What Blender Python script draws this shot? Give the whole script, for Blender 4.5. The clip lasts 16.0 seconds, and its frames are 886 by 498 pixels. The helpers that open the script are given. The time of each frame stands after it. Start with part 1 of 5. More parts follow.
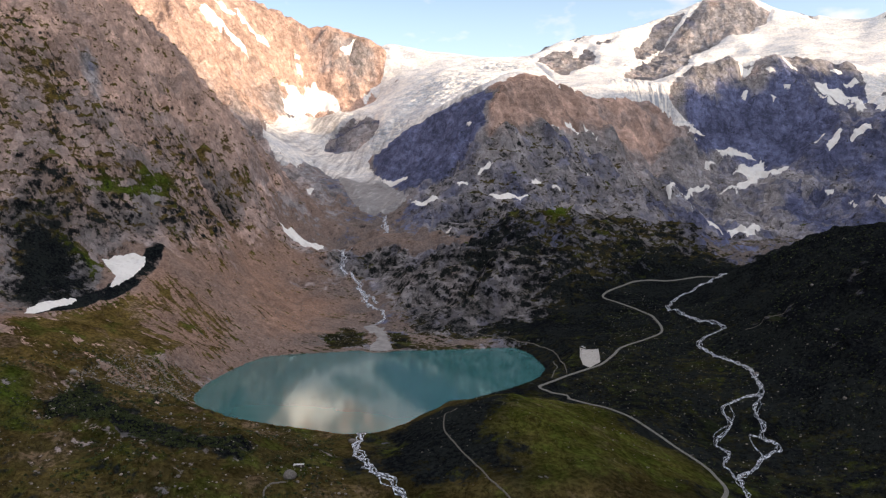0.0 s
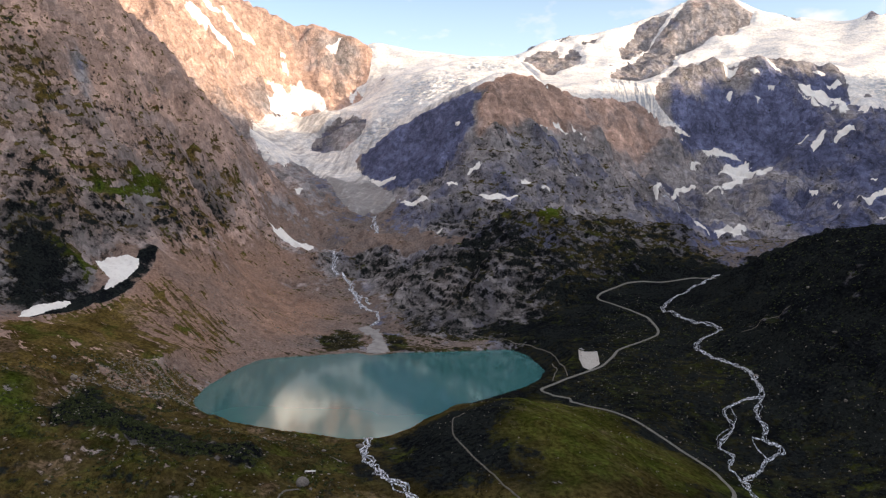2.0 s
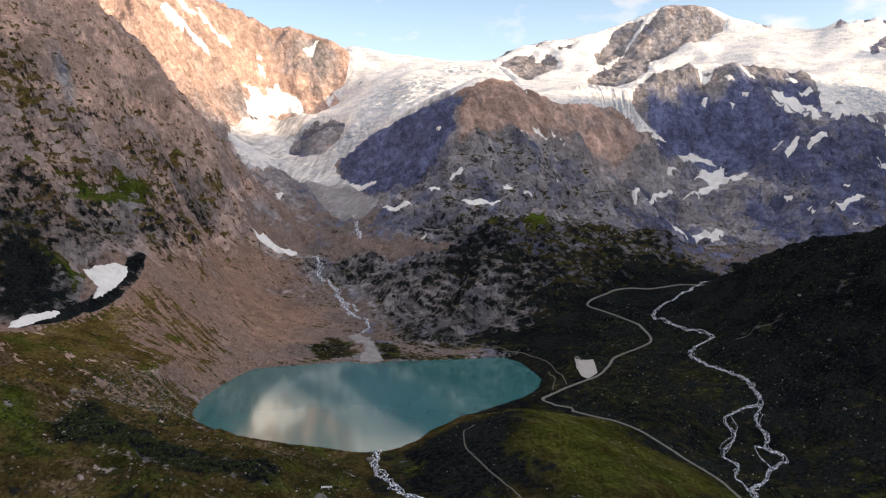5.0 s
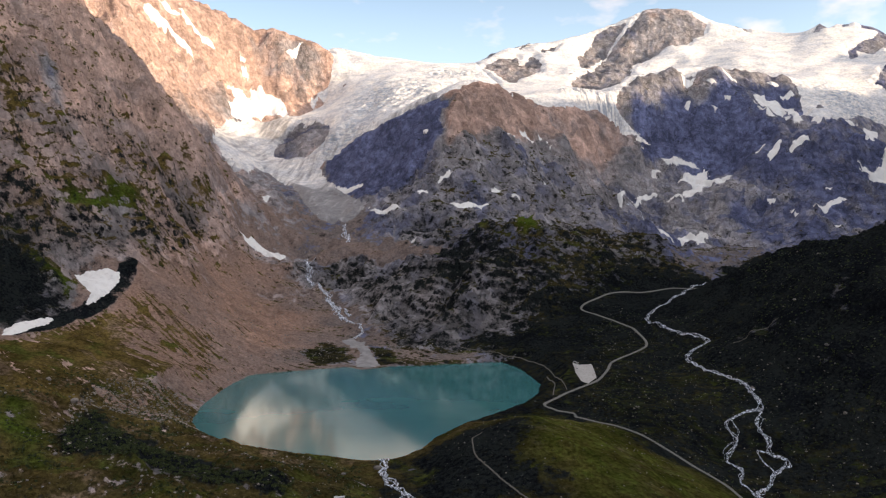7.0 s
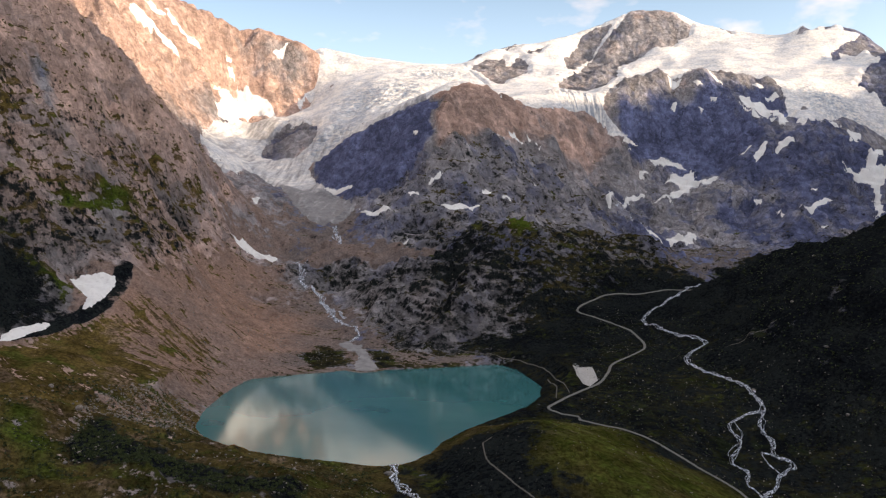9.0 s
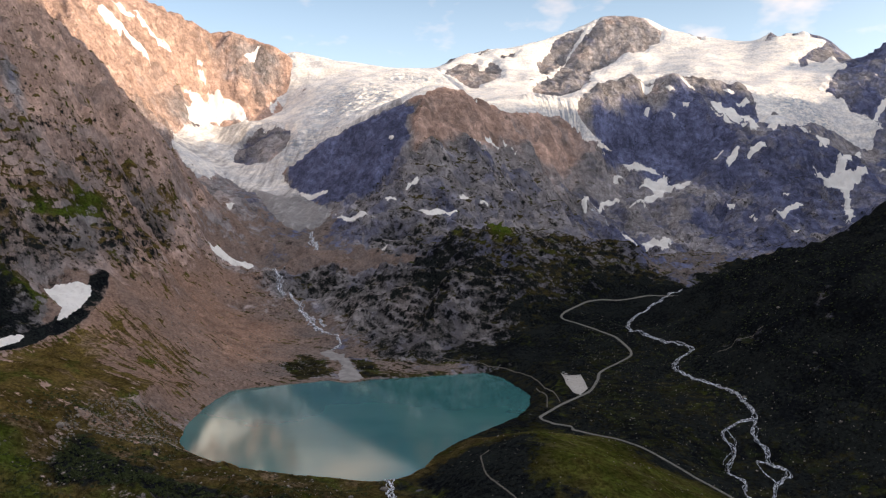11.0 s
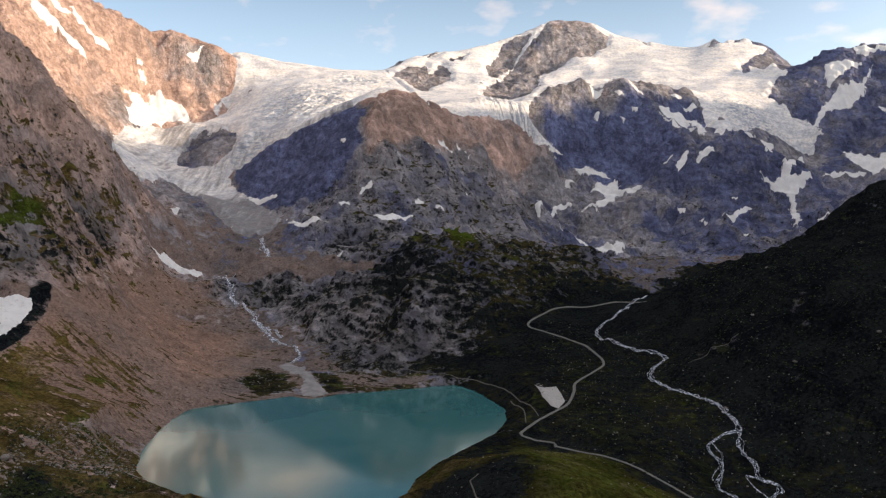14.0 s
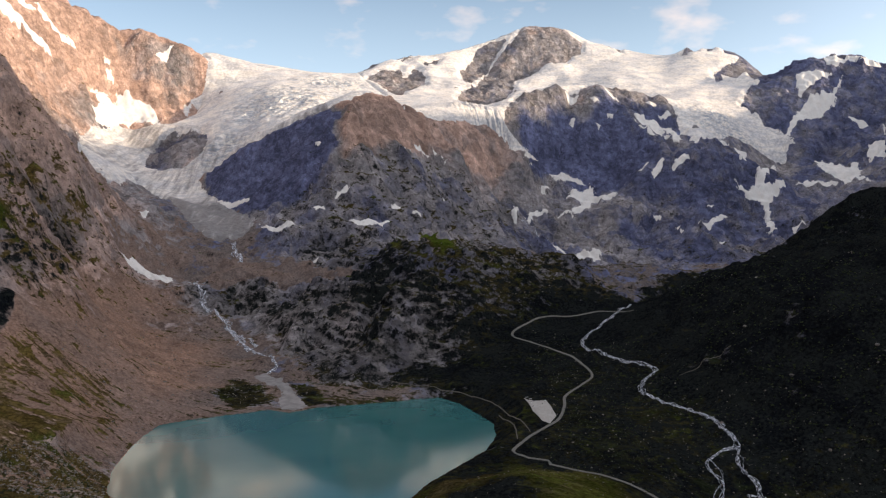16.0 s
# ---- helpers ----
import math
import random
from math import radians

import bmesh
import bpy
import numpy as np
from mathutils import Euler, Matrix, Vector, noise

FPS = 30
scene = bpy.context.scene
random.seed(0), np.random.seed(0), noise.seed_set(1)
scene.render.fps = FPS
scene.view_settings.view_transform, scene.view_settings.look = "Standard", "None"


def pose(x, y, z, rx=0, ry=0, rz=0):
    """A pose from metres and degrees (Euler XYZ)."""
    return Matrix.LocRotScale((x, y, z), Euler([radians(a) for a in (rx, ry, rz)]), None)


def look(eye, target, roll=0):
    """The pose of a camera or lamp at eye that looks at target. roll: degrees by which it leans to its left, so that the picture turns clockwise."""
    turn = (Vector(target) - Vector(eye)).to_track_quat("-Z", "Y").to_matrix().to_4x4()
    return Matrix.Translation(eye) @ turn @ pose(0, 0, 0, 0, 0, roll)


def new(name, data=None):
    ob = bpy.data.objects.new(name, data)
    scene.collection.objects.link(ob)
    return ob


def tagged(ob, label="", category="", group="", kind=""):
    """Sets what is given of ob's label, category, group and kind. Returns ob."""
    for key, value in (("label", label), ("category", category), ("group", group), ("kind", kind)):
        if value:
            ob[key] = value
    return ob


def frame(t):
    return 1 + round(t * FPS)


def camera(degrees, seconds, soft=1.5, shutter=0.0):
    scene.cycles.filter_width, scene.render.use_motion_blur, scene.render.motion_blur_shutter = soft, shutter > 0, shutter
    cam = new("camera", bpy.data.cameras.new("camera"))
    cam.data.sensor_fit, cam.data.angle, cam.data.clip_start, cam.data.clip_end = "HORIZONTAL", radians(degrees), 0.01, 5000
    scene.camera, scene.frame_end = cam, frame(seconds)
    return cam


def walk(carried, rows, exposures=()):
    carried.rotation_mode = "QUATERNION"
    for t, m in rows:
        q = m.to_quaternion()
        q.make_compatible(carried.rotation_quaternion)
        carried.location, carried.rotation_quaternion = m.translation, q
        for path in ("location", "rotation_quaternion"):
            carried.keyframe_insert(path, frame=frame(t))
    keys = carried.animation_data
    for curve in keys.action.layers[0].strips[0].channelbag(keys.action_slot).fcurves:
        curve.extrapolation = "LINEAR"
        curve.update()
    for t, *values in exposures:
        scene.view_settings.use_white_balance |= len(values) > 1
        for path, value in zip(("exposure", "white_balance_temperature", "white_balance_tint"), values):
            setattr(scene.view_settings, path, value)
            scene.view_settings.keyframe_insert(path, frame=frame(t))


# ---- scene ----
# The flight: seconds, place in metres (the lake's level is 0), yaw, pitch and roll in degrees.
cam = camera(57.50, 16.0, 1.25)
FLIGHT = [
    (0.0, 0.0, 0.0, 224.1, 0.00, -2.81, 0.48),
    (0.5, -6.0, 0.8, 225.5, -0.34, -2.87, 0.47),
    (1.0, -12.6, 1.1, 226.9, -0.67, -2.92, 0.42),
    (1.5, -19.3, 1.4, 228.5, -1.02, -2.94, 0.38),
    (2.0, -25.6, 1.9, 230.3, -1.34, -2.95, 0.38),
    (2.5, -31.9, 2.6, 231.9, -1.67, -2.92, 0.36),
    (3.0, -38.6, 2.9, 233.7, -2.03, -2.90, 0.34),
    (3.5, -45.3, 3.9, 235.5, -2.39, -2.88, 0.37),
    (4.0, -51.3, 4.3, 236.9, -2.75, -2.86, 0.34),
    (6.5, -84.9, 9.3, 244.3, -4.62, -2.75, 0.28),
    (7.0, -91.5, 10.1, 245.5, -4.98, -2.73, 0.30),
    (7.5, -98.0, 11.0, 246.8, -5.30, -2.71, 0.32),
    (8.0, -104.6, 11.5, 248.1, -5.63, -2.70, 0.35),
    (8.5, -110.5, 11.7, 249.3, -5.92, -2.69, 0.38),
    (9.0, -117.6, 13.4, 250.6, -6.24, -2.75, 0.37),
    (11.5, -144.7, 41.6, 256.4, -9.23, -2.42, 0.47),
    (12.0, -148.3, 50.7, 257.7, -10.00, -2.39, 0.43),
    (12.5, -152.3, 59.2, 258.6, -10.43, -2.39, 0.46),
    (13.0, -157.9, 68.1, 259.2, -11.06, -2.41, 0.57),
    (13.5, -164.5, 77.5, 259.7, -11.75, -2.38, 0.62),
    (14.0, -170.9, 87.9, 260.7, -12.54, -2.31, 0.59),
    (14.5, -175.8, 99.9, 260.8, -13.34, -2.18, 0.43),
    (15.0, -179.9, 111.4, 261.6, -13.88, -2.11, 0.30),
    (15.5, -182.9, 123.0, 262.0, -14.38, -2.02, 0.21),
    (16.0, -185.7, 133.6, 263.2, -14.76, -1.97, 0.13),
]
walk(cam, [(t, pose(x, y, z, 90 + pitch, roll, yaw)) for t, x, y, z, yaw, pitch, roll in FLIGHT],
     [(0, 0.77), (4, 0.75), (8, 0.67), (12, 0.54), (16, 0.39)])

# ---- light: a low evening sun behind the mountains to the right, and a clear sky with a few clouds ----
SUN_AZ, SUN_EL = radians(118), radians(9.5)   # azimuth clockwise from the flight's first heading
sun_way = Vector((math.sin(SUN_AZ) * math.cos(SUN_EL), math.cos(SUN_AZ) * math.cos(SUN_EL), math.sin(SUN_EL)))
sun_data = bpy.data.lights.new("sun", "SUN")
sun_data.energy, sun_data.angle, sun_data.color = 4.5, radians(1.4), (1.0, 0.77, 0.54)
sun = new("sun", sun_data)
sun.matrix_world = look(sun_way * 1000, (0, 0, 0))
world = bpy.data.worlds.new("evening_sky")
scene.world = world
world.use_nodes = True


def sky(world):
    nt = world.node_tree
    nt.nodes.clear()
    n, l = nt.nodes, nt.links

    def math_node(op, a, b=None, c=None, clamp=False):
        m = n.new("ShaderNodeMath")
        m.operation, m.use_clamp = op, clamp
        for i, v in enumerate((a, b, c)):
            if v is not None:
                if isinstance(v, (int, float)):
                    m.inputs[i].default_value = v
                else:
                    l.new(v, m.inputs[i])
        return m.outputs[0]

    out = n.new("ShaderNodeOutputWorld")
    bg = n.new("ShaderNodeBackground")
    tex = n.new("ShaderNodeTexSky")
    tex.sky_type, tex.sun_disc = "NISHITA", False
    tex.sun_elevation, tex.sun_rotation = radians(12), SUN_AZ
    tex.altitude, tex.air_density, tex.dust_density, tex.ozone_density = 2100, 1.0, 2.6, 1.0
    co = n.new("ShaderNodeTexCoord")
    sep = n.new("ShaderNodeSeparateXYZ")
    l.new(co.outputs["Generated"], sep.inputs[0])
    high = sep.outputs[2]
    # a bank of cloud above about fifteen degrees, broken, with a ragged lower edge
    stretch = n.new("ShaderNodeMapping")
    stretch.inputs["Scale"].default_value = (1.0, 1.0, 2.2)
    stretch.inputs["Location"].default_value = (0.34, 0.2, 0.1)
    l.new(co.outputs["Generated"], stretch.inputs[0])
    big = n.new("ShaderNodeTexNoise")
    big.inputs["Scale"].default_value, big.inputs["Detail"].default_value = 5.5, 6.0
    l.new(stretch.outputs[0], big.inputs["Vector"])
    edge = math_node("MULTIPLY_ADD", big.outputs[0], -0.13, 0.342)
    rise = math_node("DIVIDE", math_node("SUBTRACT", high, edge), 0.035, clamp=True)
    gaps = n.new("ShaderNodeTexNoise")
    gaps.inputs["Scale"].default_value, gaps.inputs["Detail"].default_value = 3.2, 5.0
    l.new(stretch.outputs[0], gaps.inputs["Vector"])
    body = math_node("MULTIPLY", math_node("SUBTRACT", gaps.outputs[0], 0.40), 9.0, clamp=True)
    bank = math_node("MULTIPLY", rise, body)
    # small fair-weather wisps lower down
    wisp = n.new("ShaderNodeTexNoise")
    wisp.inputs["Scale"].default_value, wisp.inputs["Detail"].default_value = 14.0, 4.0
    l.new(stretch.outputs[0], wisp.inputs["Vector"])
    wisps = math_node("MULTIPLY", math_node("SUBTRACT", wisp.outputs[0], 0.56), 5.0, clamp=True)
    wisps = math_node("MULTIPLY", wisps, 0.34)
    cover_ = math_node("MULTIPLY", math_node("MAXIMUM", bank, wisps), 0.85)
    # brighter, whiter air low over the ridges
    low = math_node("SUBTRACT", 1.0, math_node("DIVIDE", high, 0.34, clamp=True), clamp=True)
    haze = n.new("ShaderNodeMix")
    haze.data_type = "RGBA"
    l.new(math_node("MULTIPLY", low, 0.72), haze.inputs[0])
    l.new(tex.outputs[0], haze.inputs[6])
    haze.inputs[7].default_value = (6.7, 7.9, 9.0, 1)
    # the evening glow on the sun's side, and duller air opposite
    aim = n.new("ShaderNodeVectorMath")
    aim.operation = "DOT_PRODUCT"
    l.new(co.outputs["Generated"], aim.inputs[0])
    aim.inputs[1].default_value = (math.sin(SUN_AZ), math.cos(SUN_AZ), 0.15)
    side = aim.outputs["Value"]
    near_sun = math_node("MULTIPLY", math_node("POWER", math_node("MAXIMUM", side, 0.0), 1.5), math_node("MULTIPLY_ADD", high, -0.6, 1.0, clamp=True))
    dull = math_node("MULTIPLY_ADD", math_node("DIVIDE", math_node("SUBTRACT", -0.72, side), 0.28, clamp=True), -0.4, 1.0)
    lit_side = n.new("ShaderNodeVectorMath")
    lit_side.operation = "MULTIPLY_ADD"
    l.new(near_sun, lit_side.inputs[0])
    lit_side.inputs[1].default_value = (7.0, 7.4, 8.2)
    l.new(haze.outputs[2], lit_side.inputs[2])
    around = n.new("ShaderNodeVectorMath")
    around.operation = "SCALE"
    l.new(lit_side.outputs[0], around.inputs[0])
    l.new(dull, around.inputs["Scale"])
    mix = n.new("ShaderNodeMix")
    mix.data_type = "RGBA"
    l.new(cover_, mix.inputs[0])
    l.new(around.outputs[0], mix.inputs[6])
    glow = n.new("ShaderNodeMix")
    glow.data_type = "RGBA"
    l.new(math_node("DIVIDE", math_node("SUBTRACT", high, 0.30), 0.16, clamp=True), glow.inputs[0])
    glow.inputs[6].default_value, glow.inputs[7].default_value = (11.5, 8.0, 5.8, 1), (6.0, 5.7, 5.9, 1)
    l.new(glow.outputs[2], mix.inputs[7])
    l.new(mix.outputs[2], bg.inputs[0])
    bg.inputs[1].default_value = 0.130
    l.new(bg.outputs[0], out.inputs[0])


sky(world)

# ---- materials ----
class Nodes:
    """Short hands for building a material's nodes."""

    def __init__(self, name, rough=0.9, gloss=0.2):
        self.m = bpy.data.materials.new(name)
        self.m.use_nodes = True
        self.nt = self.m.node_tree
        self.b = self.nt.nodes["Principled BSDF"]
        self.b.inputs["Roughness"].default_value = rough
        self.b.inputs["Specular IOR Level"].default_value = gloss
        self.place = self.nt.nodes.new("ShaderNodeNewGeometry").outputs["Position"]

    def put(self, socket, v):
        if isinstance(v, (int, float)):
            socket.default_value = v
        elif isinstance(v, tuple):
            socket.default_value = v if len(v) == len(socket.default_value) else (*v, 1)
        else:
            self.nt.links.new(v, socket)

    def calc(self, op, a, b=0.0, c=0.0, clamp=False):
        n = self.nt.nodes.new("ShaderNodeMath")
        n.operation, n.use_clamp = op, clamp
        for s, v in zip(n.inputs, (a, b, c)):
            self.put(s, v)
        return n.outputs[0]

    def noise(self, metres, detail=4.0, stretch=None, kind="FBM", turn=0.0, roughness=0.55):
        n = self.nt.nodes.new("ShaderNodeTexNoise")
        n.noise_type = kind
        n.inputs["Scale"].default_value, n.inputs["Detail"].default_value, n.inputs["Roughness"].default_value = 1.0, detail, roughness
        p = self.nt.nodes.new("ShaderNodeMapping")
        s = stretch or (1, 1, 1)
        p.inputs["Scale"].default_value = tuple(k / metres for k in s)
        where = self.place
        if turn:
            q = self.nt.nodes.new("ShaderNodeMapping")
            q.inputs["Rotation"].default_value = (0, 0, turn)
            self.put(q.inputs["Vector"], where)
            where = q.outputs[0]
        self.put(p.inputs["Vector"], where)
        self.put(n.inputs["Vector"], p.outputs[0])
        return n.outputs[0]

    def cells(self, metres, feature="F1"):
        n = self.nt.nodes.new("ShaderNodeTexVoronoi")
        n.feature = feature
        n.inputs["Scale"].default_value = 1 / metres
        self.put(n.inputs["Vector"], self.place)
        return n.outputs["Distance"]

    def blocks(self, metres, stretch, turn, warp=0.5):
        """A chance value for each jointed block of rock."""
        p = self.nt.nodes.new("ShaderNodeMapping")
        p.inputs["Rotation"].default_value = (0.3, 0, turn)
        p.inputs["Scale"].default_value = tuple(k / metres for k in stretch)
        self.put(p.inputs["Vector"], self.place)
        bend = self.nt.nodes.new("ShaderNodeTexNoise")
        bend.inputs["Scale"].default_value, bend.inputs["Detail"].default_value = 1.3, 3.0
        self.put(bend.inputs["Vector"], p.outputs[0])
        add = self.nt.nodes.new("ShaderNodeVectorMath")
        add.operation = "MULTIPLY_ADD"
        self.put(add.inputs[0], bend.outputs["Color"])
        add.inputs[1].default_value = (warp * 3, warp * 3, warp * 3)
        self.put(add.inputs[2], p.outputs[0])
        n = self.nt.nodes.new("ShaderNodeTexVoronoi")
        n.inputs["Scale"].default_value = 1.0
        self.put(n.inputs["Vector"], add.outputs[0])
        part_ = self.nt.nodes.new("ShaderNodeSeparateColor")
        self.put(part_.inputs[0], n.outputs["Color"])
        return part_.outputs[0]

    def attribute(self, key):
        n = self.nt.nodes.new("ShaderNodeAttribute")
        n.attribute_name = key
        return n.outputs["Fac"]

    def mix(self, f, a, b, how="MIX"):
        n = self.nt.nodes.new("ShaderNodeMix")
        n.data_type, n.blend_type = "RGBA", how
        self.put(n.inputs[0], f)
        self.put(n.inputs[6], a)
        self.put(n.inputs[7], b)
        return n.outputs[2]

    def ramp(self, f, lo, hi, a=0.0, b=1.0):
        n = self.nt.nodes.new("ShaderNodeMapRange")
        n.interpolation_type = "SMOOTHSTEP"
        for s, v in zip(n.inputs, (f, lo, hi, a, b)):
            self.put(s, v)
        return n.outputs[0]

    def times(self, colour, f):
        n = self.nt.nodes.new("ShaderNodeVectorMath")
        n.operation = "SCALE"
        self.put(n.inputs[0], colour)
        self.put(n.inputs["Scale"], f)
        return n.outputs[0]

    def done(self, colour, bump=None, distance=1.0, strength=1.0):
        self.put(self.b.inputs["Base Color"], colour)
        if bump is not None:
            n = self.nt.nodes.new("ShaderNodeBump")
            n.inputs["Distance"].default_value, n.inputs["Strength"].default_value = distance, strength
            self.put(n.inputs["Height"], bump)
            self.put(self.b.inputs["Normal"], n.outputs[0])
        return self.m


def land_material():
    k = Nodes("rock_scree_grass_heath", 0.95, 0.0)
    huge, wide, mid, small = k.noise(260, 3), k.noise(64, 5), k.noise(17, 5), k.noise(4.2, 4)
    strata = k.noise(44, 6, stretch=(0.6, 0.9, 1.9), turn=radians(30), roughness=0.65)
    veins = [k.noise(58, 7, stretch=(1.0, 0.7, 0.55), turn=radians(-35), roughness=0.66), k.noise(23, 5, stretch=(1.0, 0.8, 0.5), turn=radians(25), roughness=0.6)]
    ribs = k.noise(60, 4, stretch=(1.0, 0.22, 0.30), turn=radians(8))
    rills = k.noise(8.5, 5, stretch=(0.07, 1.0, 0.3), turn=radians(37))
    slabs, chips = k.blocks(46, (1.0, 0.35, 0.6), radians(35)), k.blocks(13.0, (1.0, 0.45, 0.8), radians(-30))
    fine = k.noise(9, 5, roughness=0.7)
    grass, scree, warm, heath, lush, ledge = (k.attribute(a) for a in ("grass", "scree", "warm", "heath", "lush", "ledge"))

    def off(v, amount):
        return k.calc("MULTIPLY", k.calc("SUBTRACT", v, 0.5), amount)

    # bare rock: dark slate (blue shade and haze painted in), grey gneiss, rusty brown; jointed slabs and dark clefts
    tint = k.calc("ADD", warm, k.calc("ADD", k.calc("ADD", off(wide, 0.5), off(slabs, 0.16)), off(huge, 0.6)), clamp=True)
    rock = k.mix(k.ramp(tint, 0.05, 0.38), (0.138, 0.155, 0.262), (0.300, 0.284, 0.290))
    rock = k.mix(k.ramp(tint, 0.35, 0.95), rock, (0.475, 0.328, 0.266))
    shade = k.calc("MULTIPLY", k.ramp(strata, 0.36, 0.64, 0.86, 1.12), k.ramp(mid, 0.38, 0.62, 0.87, 1.09))
    shade = k.calc("MULTIPLY", shade, k.ramp(small, 0.34, 0.66, 0.88, 1.12))
    shade = k.calc("MULTIPLY", shade, k.calc("MULTIPLY", k.ramp(huge, 0.32, 0.68, 0.84, 1.14), k.ramp(ribs, 0.34, 0.66, 0.90, 1.10)))
    shade = k.calc("MULTIPLY", shade, k.calc("MULTIPLY", k.ramp(slabs, 0.0, 1.0, 0.86, 1.14), k.ramp(chips, 0.0, 1.0, 0.88, 1.12)))
    rock = k.times(rock, shade)
    # shade inside clefts and cracks, painted into the rock colour along noise lines
    cleft_shade = k.ramp(k.calc("ABSOLUTE", off(veins[0], 1.0)), 0.006, 0.040, 1.0, 0.0)
    crack_shade = k.ramp(k.calc("ABSOLUTE", off(veins[1], 1.0)), 0.008, 0.040, 0.9, 0.0)
    dark = k.calc("MAXIMUM", k.calc("MULTIPLY", cleft_shade, k.ramp(mid, 0.40, 0.52, 0.15, 1.0)), k.calc("MULTIPLY", crack_shade, k.ramp(wide, 0.42, 0.56, 0.1, 1.0)))
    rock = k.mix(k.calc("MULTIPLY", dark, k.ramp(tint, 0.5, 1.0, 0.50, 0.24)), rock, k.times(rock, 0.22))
    # dark lichen on rock among heath
    rock = k.mix(k.calc("MULTIPLY", k.ramp(heath, 0.20, 0.55), k.ramp(k.calc("ADD", fine, off(chips, 0.3)), 0.36, 0.60, 0.85, 0.40)), rock, (0.085, 0.080, 0.078))
    # gravel and scree with rills
    gravel = k.mix(k.calc("ADD", warm, off(wide, 0.6), clamp=True), (0.155, 0.143, 0.141), (0.305, 0.196, 0.146))
    gravel = k.times(gravel, k.calc("MULTIPLY", k.ramp(rills, 0.32, 0.68, 0.92, 1.06), k.ramp(small, 0.32, 0.68, 0.74, 1.22)))
    gravel = k.times(gravel, k.ramp(wide, 0.3, 0.7, 0.84, 1.12))
    speck = k.ramp(k.cells(5.0), 0.10, 0.2, 0.4, 0.0)
    gravel = k.mix(speck, gravel, (0.36, 0.32, 0.29))
    f = k.ramp(k.calc("ADD", scree, k.calc("ADD", off(mid, 0.9), off(wide, 0.8))), 0.40, 0.60)
    ground = k.mix(f, rock, gravel)
    # grass
    turf = k.mix(k.calc("ADD", warm, k.calc("ADD", off(wide, 1.2), off(mid, 0.7)), clamp=True), (0.0175, 0.0225, 0.0125), (0.108, 0.078, 0.025))
    sward = k.noise(46, 6, roughness=0.62, turn=radians(50))
    turf = k.mix(k.ramp(sward, 0.36, 0.48, 0.75, 0.0), turf, (0.054, 0.066, 0.014))
    earth = k.calc("MULTIPLY", k.ramp(sward, 0.53, 0.64), k.ramp(warm, 0.35, 0.6))
    turf = k.mix(k.calc("MULTIPLY", earth, k.ramp(small, 0.38, 0.56, 0.25, 0.95)), turf, (0.150, 0.106, 0.070))
    turf = k.mix(k.calc("MULTIPLY", lush, k.ramp(mid, 0.3, 0.6, 0.45, 1.0)), turf, (0.054, 0.080, 0.012))
    turf = k.times(turf, k.calc("MULTIPLY", k.ramp(strata, 0.34, 0.66, 0.6, 1.35), k.ramp(small, 0.32, 0.68, 0.62, 1.32)))
    between_ = k.calc("ADD", k.calc("MULTIPLY", off(mid, 1.2), k.calc("SUBTRACT", 1.0, scree)), k.calc("MULTIPLY", off(rills, 2.0), k.calc("ADD", scree, 0.15)))
    spread = k.calc("ADD", k.calc("ADD", off(wide, 1.0), k.calc("ADD", off(strata, 0.7), off(fine, 1.3))), k.calc("ADD", between_, k.calc("MULTIPLY", ledge, 0.22)))
    ground = k.mix(k.ramp(k.calc("ADD", grass, spread), 0.42, 0.58), ground, turf)
    # dwarf shrub and heath, rooted in the clefts; its dark also paints the trough's shade
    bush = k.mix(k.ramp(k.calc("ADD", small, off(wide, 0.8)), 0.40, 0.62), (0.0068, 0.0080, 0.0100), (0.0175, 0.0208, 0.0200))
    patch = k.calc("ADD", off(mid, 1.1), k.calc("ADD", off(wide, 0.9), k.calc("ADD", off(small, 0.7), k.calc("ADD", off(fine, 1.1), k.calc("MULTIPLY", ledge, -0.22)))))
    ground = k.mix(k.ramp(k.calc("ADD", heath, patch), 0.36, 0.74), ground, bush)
    # pale stones and outcrops lying about
    stones = k.calc("MULTIPLY", k.ramp(k.cells(8.0), 0.04, 0.12, 1.0, 0.0), k.ramp(wide, 0.50, 0.60))
    ground = k.mix(k.calc("MULTIPLY", stones, 0.3), ground, (0.24, 0.225, 0.21))
    relief_ = k.calc("ADD", k.calc("MULTIPLY", small, 0.26), k.calc("ADD", k.calc("MULTIPLY", mid, 0.42), k.calc("MULTIPLY", dark, -0.4)))
    crease = k.calc("ADD", k.calc("MULTIPLY", k.calc("ABSOLUTE", off(veins[0], 1.0)), 5.0), k.calc("MULTIPLY", k.calc("ABSOLUTE", off(veins[1], 1.0)), 2.2))
    relief_ = k.calc("ADD", relief_, k.calc("MULTIPLY", crease, k.calc("SUBTRACT", 1.0, scree, clamp=True)))
    relief_ = k.calc("ADD", relief_, k.calc("MULTIPLY", chips, 0.10))
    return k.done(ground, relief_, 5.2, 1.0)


def snow_material(name, clean=(0.75, 0.735, 0.70)):
    k = Nodes(name, 0.65, 0.3)
    mid, small = k.noise(30, 5), k.noise(5, 4)
    c = k.mix(k.ramp(mid, 0.45, 0.75, 0.0, 0.45), clean, (0.56, 0.53, 0.51))
    c = k.mix(k.ramp(small, 0.52, 0.72, 0.0, 0.4), c, (0.46, 0.43, 0.41))
    return k.done(c, small, 1.0, 0.4)


